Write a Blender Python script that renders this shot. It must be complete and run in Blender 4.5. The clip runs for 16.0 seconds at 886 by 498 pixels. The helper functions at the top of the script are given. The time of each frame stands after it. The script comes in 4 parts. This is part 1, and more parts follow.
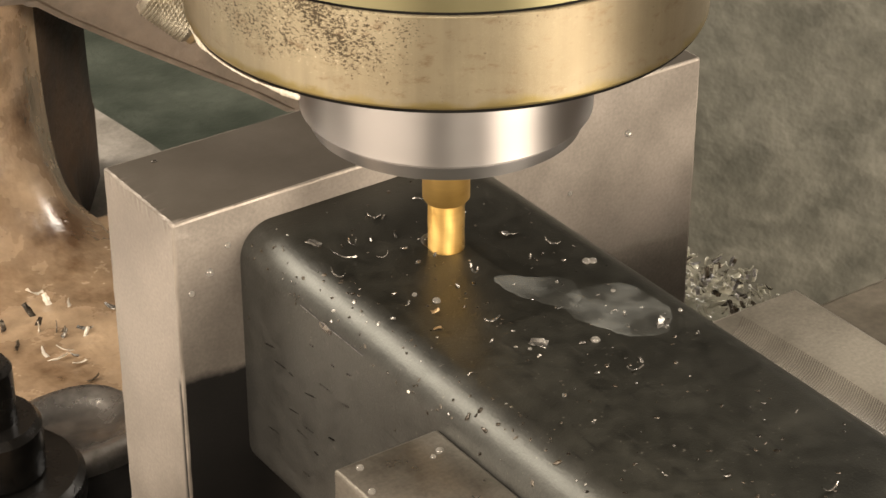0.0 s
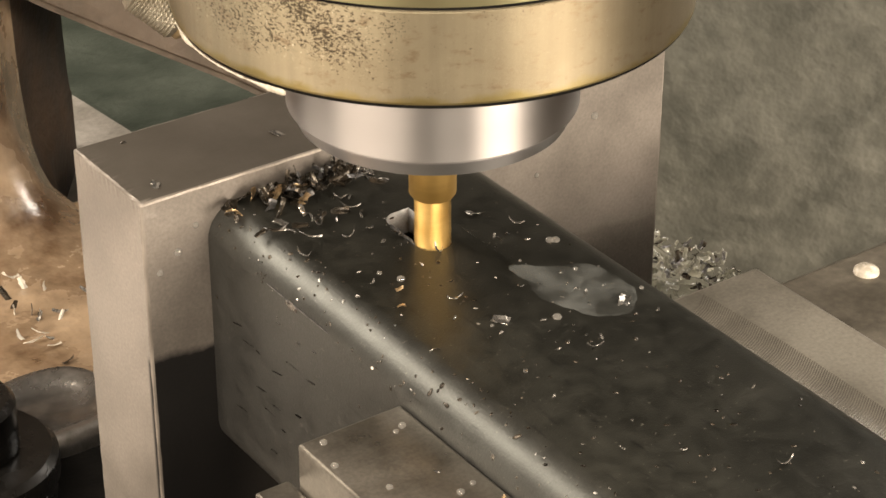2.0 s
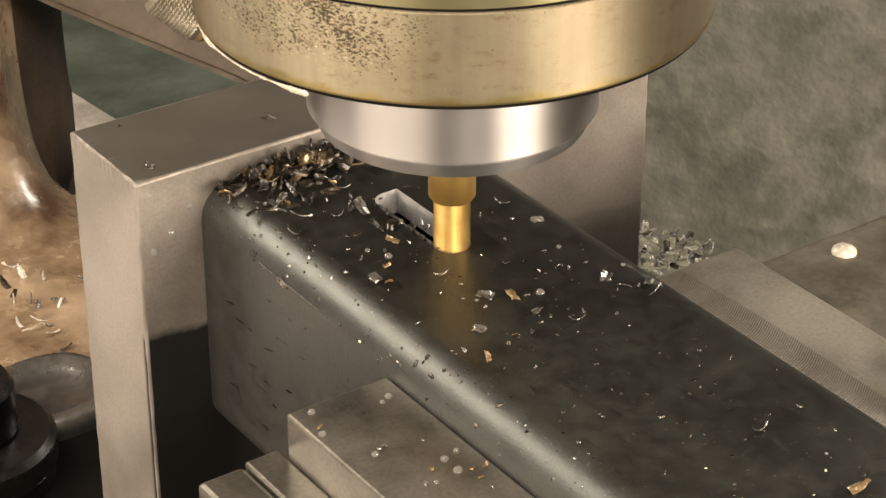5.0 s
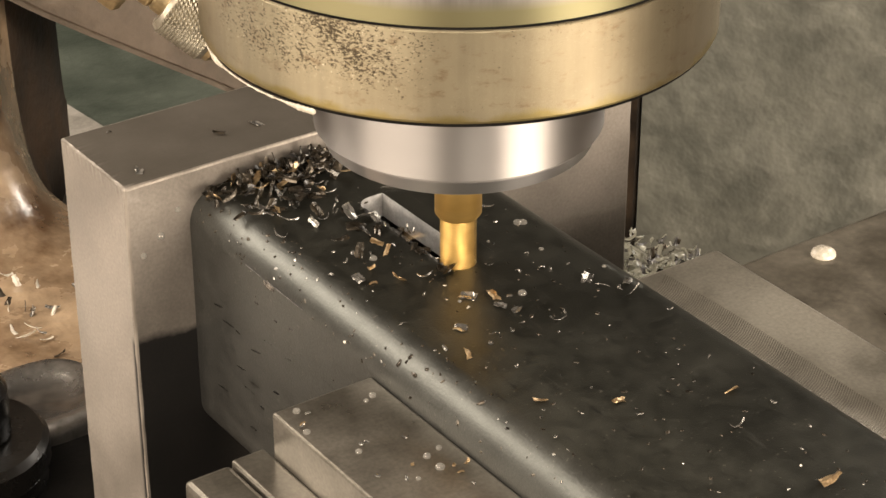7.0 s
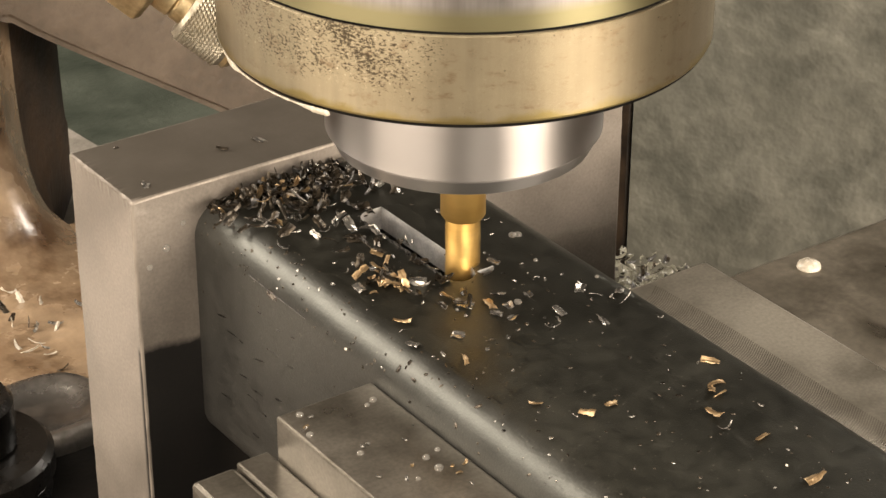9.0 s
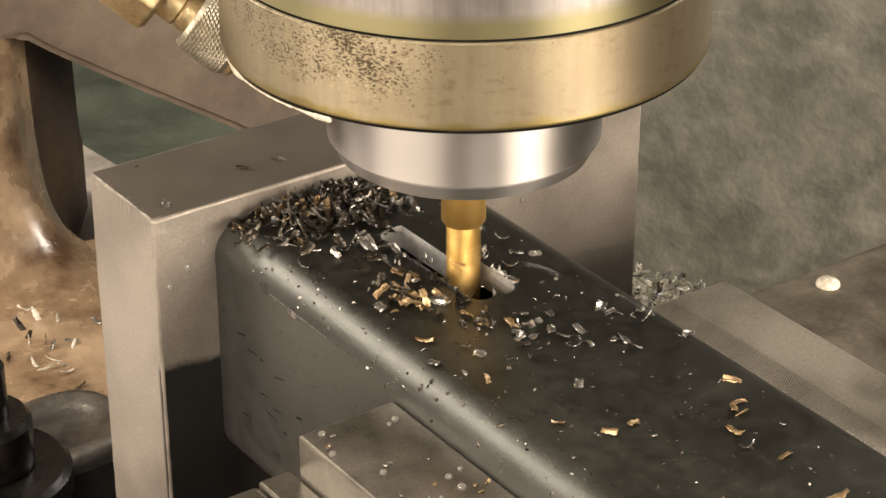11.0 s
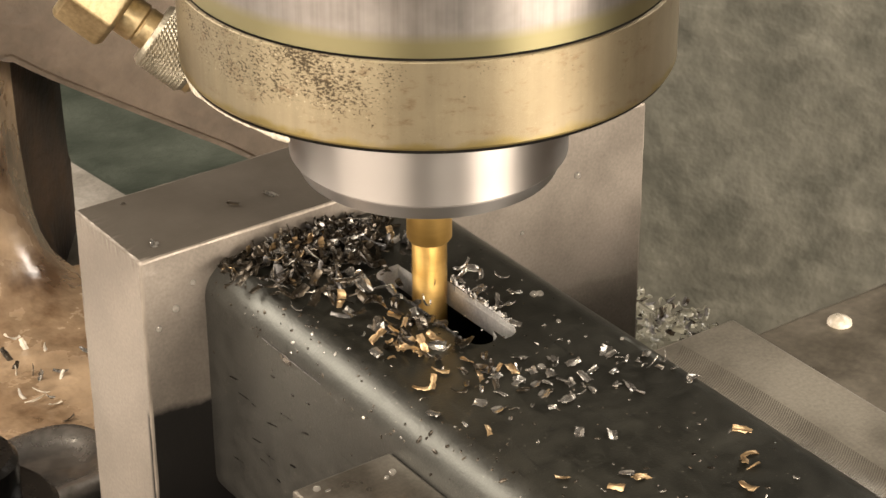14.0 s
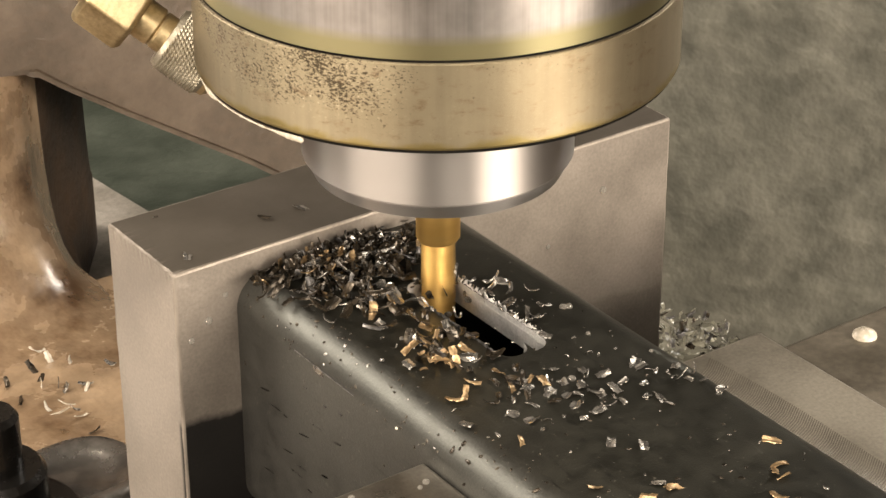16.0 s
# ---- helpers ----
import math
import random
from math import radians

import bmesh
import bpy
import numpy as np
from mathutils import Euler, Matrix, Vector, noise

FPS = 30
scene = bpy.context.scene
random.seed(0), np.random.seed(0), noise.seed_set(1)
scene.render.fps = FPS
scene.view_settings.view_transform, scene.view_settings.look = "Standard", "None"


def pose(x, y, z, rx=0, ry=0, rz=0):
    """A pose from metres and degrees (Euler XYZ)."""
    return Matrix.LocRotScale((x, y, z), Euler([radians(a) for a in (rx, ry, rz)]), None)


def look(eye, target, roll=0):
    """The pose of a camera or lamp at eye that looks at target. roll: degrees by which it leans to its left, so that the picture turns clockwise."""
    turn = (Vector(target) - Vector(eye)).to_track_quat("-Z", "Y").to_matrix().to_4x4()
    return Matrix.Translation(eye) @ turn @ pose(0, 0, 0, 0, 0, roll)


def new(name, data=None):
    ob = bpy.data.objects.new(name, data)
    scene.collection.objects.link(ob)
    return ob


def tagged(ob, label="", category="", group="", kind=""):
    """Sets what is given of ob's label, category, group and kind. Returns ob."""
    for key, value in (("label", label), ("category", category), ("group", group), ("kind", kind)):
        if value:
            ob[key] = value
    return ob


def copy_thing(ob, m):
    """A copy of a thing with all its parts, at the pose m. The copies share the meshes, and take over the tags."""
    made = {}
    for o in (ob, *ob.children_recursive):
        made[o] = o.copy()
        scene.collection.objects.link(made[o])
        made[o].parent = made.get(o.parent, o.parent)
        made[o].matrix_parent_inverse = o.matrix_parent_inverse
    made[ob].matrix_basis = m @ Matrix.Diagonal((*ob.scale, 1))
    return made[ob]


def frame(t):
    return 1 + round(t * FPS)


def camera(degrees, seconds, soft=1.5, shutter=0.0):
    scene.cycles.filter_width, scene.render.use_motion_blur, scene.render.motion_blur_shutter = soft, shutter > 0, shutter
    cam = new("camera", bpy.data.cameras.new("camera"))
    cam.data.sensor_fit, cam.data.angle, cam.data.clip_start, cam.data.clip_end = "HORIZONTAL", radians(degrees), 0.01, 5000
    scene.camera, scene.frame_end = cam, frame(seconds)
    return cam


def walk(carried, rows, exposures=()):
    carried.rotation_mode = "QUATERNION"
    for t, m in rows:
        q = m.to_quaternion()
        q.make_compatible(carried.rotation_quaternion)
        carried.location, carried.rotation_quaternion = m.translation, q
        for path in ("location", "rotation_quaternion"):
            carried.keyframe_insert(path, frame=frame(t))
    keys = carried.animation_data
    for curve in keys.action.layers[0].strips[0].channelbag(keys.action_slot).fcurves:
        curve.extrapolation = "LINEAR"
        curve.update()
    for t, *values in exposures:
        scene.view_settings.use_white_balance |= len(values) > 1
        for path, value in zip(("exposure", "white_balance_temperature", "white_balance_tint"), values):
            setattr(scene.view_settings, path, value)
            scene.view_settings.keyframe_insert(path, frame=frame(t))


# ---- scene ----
MM = 0.001
cam = camera(22.51, 16.0, soft=1.5, shutter=0.9)

# camera path: seconds, x, y, z in metres, yaw, pitch, roll in degrees; the spindle's axis stands at x = y = 0
PATH = [
    (0, -0.1870, -0.2676, 0.1834, -34.827, -30.008, -0.048), (0.5, -0.1874, -0.2680, 0.1840, -34.942, -29.932, -0.104),
    (1, -0.1878, -0.2676, 0.1836, -35.004, -29.978, -0.145), (1.5, -0.1878, -0.2670, 0.1827, -35.064, -30.177, -0.136),
    (2, -0.1863, -0.2677, 0.1835, -35.063, -30.165, -0.141), (2.5, -0.1887, -0.2682, 0.1861, -35.099, -30.196, -0.238),
    (3, -0.1908, -0.2697, 0.1849, -35.092, -30.160, -0.294), (5.5, -0.1896, -0.2689, 0.1823, -34.903, -29.632, -0.052),
    (6, -0.1887, -0.2690, 0.1820, -34.886, -29.550, -0.001), (6.5, -0.1888, -0.2690, 0.1831, -34.901, -29.418, 0.049),
    (7, -0.1915, -0.2697, 0.1830, -34.948, -29.246, 0.033), (7.5, -0.1939, -0.2739, 0.1830, -35.015, -29.018, -0.027),
    (8, -0.1985, -0.2757, 0.1817, -34.992, -28.635, -0.026), (8.5, -0.2022, -0.2797, 0.1839, -35.104, -28.425, -0.129),
    (9, -0.2037, -0.2817, 0.1857, -35.204, -28.390, -0.167), (11.5, -0.2062, -0.2867, 0.1881, -35.089, -28.053, 0.019),
    (12, -0.2042, -0.2857, 0.1898, -35.119, -28.171, 0.076), (12.5, -0.2022, -0.2846, 0.1888, -35.215, -28.237, 0.072),
    (13, -0.1987, -0.2826, 0.1870, -35.287, -28.305, 0.113), (13.5, -0.1956, -0.2810, 0.1876, -35.292, -28.347, 0.157),
    (14, -0.1971, -0.2827, 0.1886, -35.382, -28.380, 0.185), (14.5, -0.1990, -0.2843, 0.1901, -35.292, -28.309, 0.219),
    (15, -0.2012, -0.2855, 0.1910, -35.439, -28.258, 0.110), (15.5, -0.2022, -0.2870, 0.1912, -35.357, -28.221, 0.176),
    (16, -0.2036, -0.2896, 0.1902, -35.313, -27.947, 0.119)]
walk(cam, [(t, pose(x, y, z, 90 + p, r, w)) for t, x, y, z, w, p, r in PATH])

# the machine table's feed: seconds, x and y in millimetres
FEED = [
    (0, -38.31, 25.42), (0.5, -38.25, 27.05), (1, -38.30, 28.58), (1.5, -38.36, 30.08), (2, -38.19, 31.98), (2.5, -38.15, 33.40),
    (3, -38.07, 35.31), (5.5, -38.00, 43.35), (6, -37.91, 45.00), (6.5, -37.95, 46.69), (7, -38.22, 48.20), (7.5, -39.48, 48.85),
    (8, -40.83, 48.88), (8.5, -41.54, 47.37), (9, -41.56, 45.74), (11.5, -41.59, 37.78), (12, -41.85, 35.81), (12.5, -41.89, 34.17),
    (13, -41.96, 32.40), (13.5, -42.02, 30.70), (14, -41.96, 29.21), (14.5, -41.92, 27.72), (15, -41.78, 25.99), (15.5, -41.99, 24.38),
    (16, -41.70, 22.86)]


def feed(t):
    """The table's shift at t seconds, in metres."""
    ts, xs, ys = zip(*FEED)
    return Vector((np.interp(t, ts, xs) * MM, np.interp(t, ts, ys) * MM, 0))


# ---- light: unseen and added area lights round the machine ----
world = bpy.data.worlds.new("workshop_air")
scene.world = world
world.use_nodes = True
world.node_tree.nodes["Background"].inputs[0].default_value = (1.0, 0.93, 0.84, 1)
world.node_tree.nodes["Background"].inputs[1].default_value = 0.09
scene.view_settings.exposure = 0.0


def area_lamp(name, eye, target, sx, sy, watts, colour):
    data = bpy.data.lights.new(name, "AREA")
    data.shape, data.size, data.size_y, data.energy, data.color = "RECTANGLE", sx, sy, watts, colour
    ob = new(name, data)
    ob.matrix_world = look(eye, target)
    return ob


# unseen lights, set where the steel's bright reflections point
area_lamp("unseen_light", (-2.0, -0.30, 0.42), (0, 0, 0), 2.3, 0.7, 98, (1.0, 0.86, 0.705))
area_lamp("unseen_light", (0.58, -2.1, 0.40), (0, 0, 0), 1.2, 0.8, 132, (1.0, 0.86, 0.705))
area_lamp("unseen_light", (-1.0, 1.6, 1.05), (0, 0, 0), 1.5, 0.8, 66, (1.0, 0.885, 0.755))
# added without a known source, for glints on the oily bracket
area_lamp("unseen_light", (-0.85, -1.95, 0.95), (0, 0.1, 0), 0.6, 0.5, 22, (1.0, 0.885, 0.745))
area_lamp("unseen_light", (1.3, 0.2, 0.85), (0, 0.19, -0.09), 0.6, 0.5, 18, (1.0, 0.92, 0.82))
area_lamp("added_glint_light", (-0.2, -0.45, 1.4), (0, 0.05, 0), 0.9, 0.12, 12, (1.0, 0.905, 0.795))
# added overhead to fill the background and the tops
area_lamp("added_fill_light", (-0.85, 0.1, 1.4), (0, 0.1, 0), 1.3, 0.3, 22, (1.0, 0.875, 0.725))


# ---- materials ----
def nodes(name):
    m = bpy.data.materials.new(name)
    m.use_nodes = True
    t = m.node_tree
    return m, t, t.nodes["Principled BSDF"]


def link(t, a, b):
    t.links.new(a, b)


def ramp(t, fac, stops):
    n = t.nodes.new("ShaderNodeValToRGB")
    e = n.color_ramp.elements
    while len(e) < len(stops):
        e.new(0.5)
    for el, (p, c) in zip(e, stops):
        el.position, el.color = p, (*c, 1) if len(c) == 3 else c
    link(t, fac, n.inputs[0])
    return n.outputs[0]


def noise_tex(t, scale, detail=6, rough=0.6, stretch=None):
    co = t.nodes.new("ShaderNodeTexCoord").outputs["Object"]
    if stretch:
        mp = t.nodes.new("ShaderNodeMapping")
        mp.inputs["Scale"].default_value = stretch
        link(t, co, mp.inputs["Vector"])
        co = mp.outputs[0]
    n = t.nodes.new("ShaderNodeTexNoise")
    n.inputs["Scale"].default_value, n.inputs["Detail"].default_value, n.inputs["Roughness"].default_value = scale, detail, rough
    link(t, co, n.inputs["Vector"])
    return n.outputs[0]


def mix(t, fac, a, b, kind="MIX"):
    n = t.nodes.new("ShaderNodeMix")
    n.data_type, n.blend_type = "RGBA", kind
    for sock, v in ((n.inputs[0], fac), (n.inputs[6], a), (n.inputs[7], b)):
        if isinstance(v, (int, float)):
            sock.default_value = v
        elif isinstance(v, tuple):
            sock.default_value = (*v, 1)
        else:
            link(t, v, sock)
    return n.outputs[2]


def bump(t, bsdf, height, strength, dist):
    n = t.nodes.new("ShaderNodeBump")
    n.inputs["Strength"].default_value, n.inputs["Distance"].default_value = strength, dist
    link(t, height, n.inputs["Height"])
    link(t, n.outputs[0], bsdf.inputs["Normal"])


def surface(name, dark, light, rough=(0.35, 0.6), metal=0.0, coarse=60, fine=900, relief=0.3, deep=0.0002, stretch=None, coat=0.0, turned=0.0):
    """Two-scale mottled surface between two colours."""
    m, t, b = nodes(name)
    big, small = noise_tex(t, coarse, 5), noise_tex(t, fine, 3, 0.6, stretch)
    c = ramp(t, big, [(0.36, dark), (0.64, light)])
    c = mix(t, 0.55, c, ramp(t, small, [(0.25, (0.45, 0.45, 0.45)), (0.75, (1.0, 1.0, 1.0))]), "MULTIPLY")
    link(t, c, b.inputs["Base Color"])
    link(t, ramp(t, big, [(0.25, (rough[0],) * 3), (0.75, (rough[1],) * 3)]), b.inputs["Roughness"])
    b.inputs["Metallic"].default_value = metal
    b.inputs["Coat Weight"].default_value = coat
    b.inputs["Coat Roughness"].default_value = 0.15
    if turned:          # lathe marks run round the z axis
        tan = t.nodes.new("ShaderNodeTangent")
        tan.direction_type, tan.axis = "RADIAL", "Z"
        link(t, tan.outputs[0], b.inputs["Tangent"])
        b.inputs["Anisotropic"].default_value = turned
        b.inputs["Anisotropic Rotation"].default_value = 0.25
    bump(t, b, small, relief, deep)
    return m


def scale_material():
    """Mill scale: blotchy, scuffed along its length, with rusty and bare spots."""
    m, t, b = nodes("black_mill_scale")
    blotch, mid, grain = noise_tex(t, 42, 6, 0.65), noise_tex(t, 260, 5, 0.7), noise_tex(t, 2200, 3)
    scuff = noise_tex(t, 420, 5, 0.7, (1, 0.09, 1))
    c = ramp(t, blotch, [(0.35, (0.0098, 0.0096, 0.0077)), (0.65, (0.020, 0.0192, 0.0153))])
    c = mix(t, 0.7, c, ramp(t, mid, [(0.3, (0.35, 0.35, 0.35)), (0.7, (1.15, 1.12, 1.08))]), "MULTIPLY")
    c = mix(t, ramp(t, scuff, [(0.62, (0, 0, 0)), (0.8, (0.14, 0.14, 0.14))]), c, (0.10, 0.094, 0.086))
    sep = t.nodes.new("ShaderNodeSeparateXYZ")
    link(t, t.nodes.new("ShaderNodeTexCoord").outputs["Object"], sep.inputs[0])
    lit_side = t.nodes.new("ShaderNodeMapRange")      # clamped side is worn dull, and lightened for the light on it
    lit_side.inputs[1].default_value, lit_side.inputs[2].default_value = 0.0192, 0.0155
    link(t, sep.outputs[0], lit_side.inputs[0])
    skin = t.nodes.new("ShaderNodeMapRange")
    skin.inputs[1].default_value, skin.inputs[2].default_value = 0.008, 0.010
    link(t, sep.outputs[0], skin.inputs[0])
    link(t, skin.outputs[0], lit_side.inputs[4])
    c = mix(t, lit_side.outputs[0], c, mix(t, 0.5, ramp(t, mid, [(0.3, (0.011, 0.0105, 0.0097)), (0.7, (0.027, 0.0256, 0.0235))]), ramp(t, grain, [(0.3, (0.007, 0.0067, 0.0061)), (0.7, (0.036, 0.0342, 0.0312))])))
    specks = noise_tex(t, 1300, 2, 0.5)
    c = mix(t, ramp(t, specks, [(0.68, (0, 0, 0)), (0.74, (0.7, 0.7, 0.7))]), c, (0.075, 0.068, 0.056))
    runs = noise_tex(t, 900, 5, 0.65, (1, 0.2, 1.3))
    c = mix(t, ramp(t, runs, [(0.60, (0, 0, 0)), (0.68, (0.85, 0.85, 0.85))]), c, (0.005, 0.0047, 0.004))
    link(t, c, b.inputs["Base Color"])
    dull = mix(t, 0.5, ramp(t, mid, [(0.3, (0.27,) * 3), (0.7, (0.50,) * 3)]), ramp(t, blotch, [(0.35, (0.30,) * 3), (0.65, (0.48,) * 3)]))
    link(t, mix(t, lit_side.outputs[0], dull, ramp(t, mid, [(0.3, (0.36,) * 3), (0.7, (0.46,) * 3)])), b.inputs["Roughness"])
    b.inputs["Metallic"].default_value = 0.2
    b.inputs["Specular Tint"].default_value = (0.97, 1.0, 0.89, 1)
    shine = t.nodes.new("ShaderNodeMapRange")
    shine.inputs[3].default_value, shine.inputs[4].default_value = 0.34, 0.66
    link(t, lit_side.outputs[0], shine.inputs[0])
    link(t, shine.outputs[0], b.inputs["Specular IOR Level"])
    bump(t, b, mix(t, 0.5, mid, grain), 0.35, 0.00025)
    return m


M_SCALE = scale_material()
M_GROUND = surface("ground_steel", (0.15, 0.13, 0.11), (0.30, 0.265, 0.225), (0.45, 0.6), 0.6, 45, 1600, 0.12, 0.0001, (1, 1, 0.08))
M_JAW = surface("oily_tool_steel", (0.135, 0.122, 0.096), (0.33, 0.30, 0.245), (0.16, 0.5), 0.6, 30, 1400, 0.15, 0.0001, None, 0.25)


def swirl(m, amount, low, high):
    """Oil spread in swirling patches over a surface."""
    t = m.node_tree
    first = [n for n in t.nodes if n.type == "TEX_NOISE"][0]
    first.inputs["Distortion"].default_value = amount
    e = [n for n in t.nodes if n.type == "VALTORGB"][0].color_ramp.elements
    e[0].position, e[1].position = low, high


swirl(M_JAW, 0.3, 0.36, 0.66)
M_JAW_BODY = surface("brown_oiled_steel", (0.075, 0.064, 0.047), (0.20, 0.174, 0.134), (0.22, 0.5), 0.6, 55, 700, 0.2, 0.0001, None, 0.25)
swirl(M_JAW_BODY, 0.5, 0.34, 0.66)


def block_material():
    """Ground steel, with the shade on its lower front painted in."""
    m = surface("ground_block_steel", (0.142, 0.124, 0.105), (0.222, 0.195, 0.167), (0.36, 0.48), 0.26, 40, 1500, 0.12, 0.0001)
    t = m.node_tree
    b = t.nodes["Principled BSDF"]
    old = b.inputs["Base Color"].links[0].from_socket
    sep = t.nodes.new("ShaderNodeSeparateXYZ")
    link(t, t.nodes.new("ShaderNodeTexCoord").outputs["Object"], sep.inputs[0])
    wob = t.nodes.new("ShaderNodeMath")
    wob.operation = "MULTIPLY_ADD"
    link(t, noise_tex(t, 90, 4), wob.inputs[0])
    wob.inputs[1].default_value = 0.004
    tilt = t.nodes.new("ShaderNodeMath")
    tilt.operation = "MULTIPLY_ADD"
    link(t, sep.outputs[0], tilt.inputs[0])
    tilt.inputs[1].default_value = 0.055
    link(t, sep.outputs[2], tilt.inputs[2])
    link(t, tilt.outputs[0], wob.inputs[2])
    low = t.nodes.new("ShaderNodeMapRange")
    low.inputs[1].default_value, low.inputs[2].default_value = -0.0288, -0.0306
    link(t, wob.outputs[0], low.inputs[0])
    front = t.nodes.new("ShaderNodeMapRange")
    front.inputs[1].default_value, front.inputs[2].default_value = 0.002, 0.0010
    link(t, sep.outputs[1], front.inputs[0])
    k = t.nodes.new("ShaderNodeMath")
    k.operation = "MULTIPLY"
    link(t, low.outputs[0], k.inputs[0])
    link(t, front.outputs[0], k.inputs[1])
    fade = t.nodes.new("ShaderNodeMapRange")       # the painted shade is deepest at one end
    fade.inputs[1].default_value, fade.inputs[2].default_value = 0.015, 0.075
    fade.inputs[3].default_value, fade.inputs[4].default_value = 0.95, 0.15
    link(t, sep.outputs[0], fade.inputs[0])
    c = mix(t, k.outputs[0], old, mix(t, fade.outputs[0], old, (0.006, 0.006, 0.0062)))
    # oil and painted shade on its top, thinner in patches, worn off at rim
    film = t.nodes.new("ShaderNodeMapRange")
    film.inputs[1].default_value, film.inputs[2].default_value = -0.0002, -0.00005
    link(t, sep.outputs[2], film.inputs[0])
    f2 = mix(t, film.outputs[0], (0, 0, 0), ramp(t, noise_tex(t, 70, 5), [(0.3, (0.97,) * 3), (0.7, (0.84,) * 3)]))
    link(t, mix(t, f2, c, (0.034, 0.0285, 0.0215)), b.inputs["Base Color"])
    # the oily top and the painted shade are duller than the bare steel
    dull = mix(t, f2, mix(t, k.outputs[0], (0.5, 0.5, 0.5), (0.12, 0.12, 0.12)), (0.22, 0.22, 0.22))
    link(t, dull, b.inputs["Specular IOR Level"])
    plain = b.inputs["Roughness"].links[0].from_socket
    link(t, mix(t, f2, plain, (0.58, 0.58, 0.58)), b.inputs["Roughness"])
    link(t, mix(t, mix(t, f2, k.outputs[0], (1, 1, 1)), (0.26, 0.26, 0.26), (0.03, 0.03, 0.03)), b.inputs["Metallic"])
    return m


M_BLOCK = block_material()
M_JAW_OILY = surface("oil_darkened_steel", (0.115, 0.102, 0.082), (0.235, 0.213, 0.178), (0.2, 0.5), 0.8, 52, 1400, 0.15, 0.0001, None, 0.2)
M_OIL_SHADE = surface("oil_and_shade_black", (0.003, 0.0028, 0.0025), (0.008, 0.007, 0.006), (0.5, 0.7), 0.0, 60, 500, 0.3, 0.0005)
M_OIL_SHADE.node_tree.nodes["Principled BSDF"].inputs["Specular IOR Level"].default_value = 0.05
M_DARK = surface("blackened_steel", (0.006, 0.0056, 0.005), (0.020, 0.018, 0.016), (0.18, 0.34), 0.5, 80, 700, 0.3, 0.0003)
M_BROWN = surface("oily_brown_casting", (0.11, 0.062, 0.03), (0.46, 0.33, 0.21), (0.12, 0.4), 0.1, 40, 150, 0.45, 0.0014, None, 1.0)
def wet(m):
    t = m.node_tree
    b = t.nodes["Principled BSDF"]
    n = t.nodes.new("ShaderNodeBump")
    n.inputs["Strength"].default_value, n.inputs["Distance"].default_value = 1.0, 0.006
    link(t, noise_tex(t, 34, 3, 0.5, (1, 1, 0.5)), n.inputs["Height"])
    link(t, n.outputs[0], b.inputs["Coat Normal"])
    b.inputs["Coat Roughness"].default_value = 0.24


wet(M_BROWN)
M_SIDE_SHADE = surface("shaded_brown_side", (0.010, 0.0055, 0.0028), (0.055, 0.031, 0.015), (0.6, 0.8), 0.0, 40, 300, 0.6, 0.001)
M_STRAP = surface("grey_forged_steel", (0.13, 0.122, 0.112), (0.34, 0.32, 0.295), (0.2, 0.34), 0.85, 60, 600, 0.3, 0.0004)
M_BRACE = surface("dull_brown_casting", (0.066, 0.049, 0.034), (0.124, 0.094, 0.068), (0.45, 0.65), 0.0, 30, 300, 0.4, 0.001)
M_SLUDGE = surface("coolant_film", (0.12, 0.118, 0.09), (0.24, 0.23, 0.18), (0.2, 0.4), 0.0, 60, 300, 0.5, 0.001, None, 0.5)
M_GREASE_GAP = surface("grease_and_gap_shade", (0.010, 0.007, 0.005), (0.042, 0.027, 0.016), (0.25, 0.45), 0.0, 40, 300, 0.6, 0.001, None, 0.3)
M_COLUMN = surface("grey_green_paint", (0.086, 0.085, 0.070), (0.150, 0.145, 0.119), (0.35, 0.6), 0.0, 34, 60, 0.6, 0.004, None, 0.2)
M_COLUMN.node_tree.nodes["Noise Texture"].inputs["Distortion"].default_value = 0.35
M_GREEN = surface("green_paint", (0.018, 0.024, 0.017), (0.046, 0.054, 0.040), (0.35, 0.6), 0.0, 25, 300, 0.4, 0.001)
M_PALE = surface("pale_bare_casting", (0.16, 0.145, 0.12), (0.34, 0.31, 0.27), (0.4, 0.6), 0.1, 40, 500, 0.3, 0.001)
M_WALL = surface("workshop_plaster", (0.075, 0.066, 0.056), (0.115, 0.103, 0.088), (0.8, 0.9), 0.0, 2, 40, 0.2, 0.002)
M_FLOOR = surface("workshop_concrete", (0.14, 0.13, 0.12), (0.22, 0.21, 0.19), (0.6, 0.8), 0.0, 3, 60, 0.3, 0.002)
M_CHUCK = surface("bright_turned_steel", (0.36, 0.335, 0.318), (0.45, 0.42, 0.40), (0.50, 0.54), 1.0, 30, 500, 0.0, 0.00005, (0.3, 0.3, 0.3), 0.0, 0.85)
M_CHAMFER = surface("grey_turned_steel", (0.30, 0.29, 0.28), (0.38, 0.36, 0.35), (0.35, 0.42), 1.0, 30, 900, 0.03, 0.00005, None, 0.0, 0.8)
M_QUILL = surface("polished_quill_steel", (0.34, 0.315, 0.30), (0.42, 0.39, 0.37), (0.47, 0.51), 1.0, 30, 500, 0.0, 0.00005, (0.3, 0.3, 0.3), 0.0, 0.85)

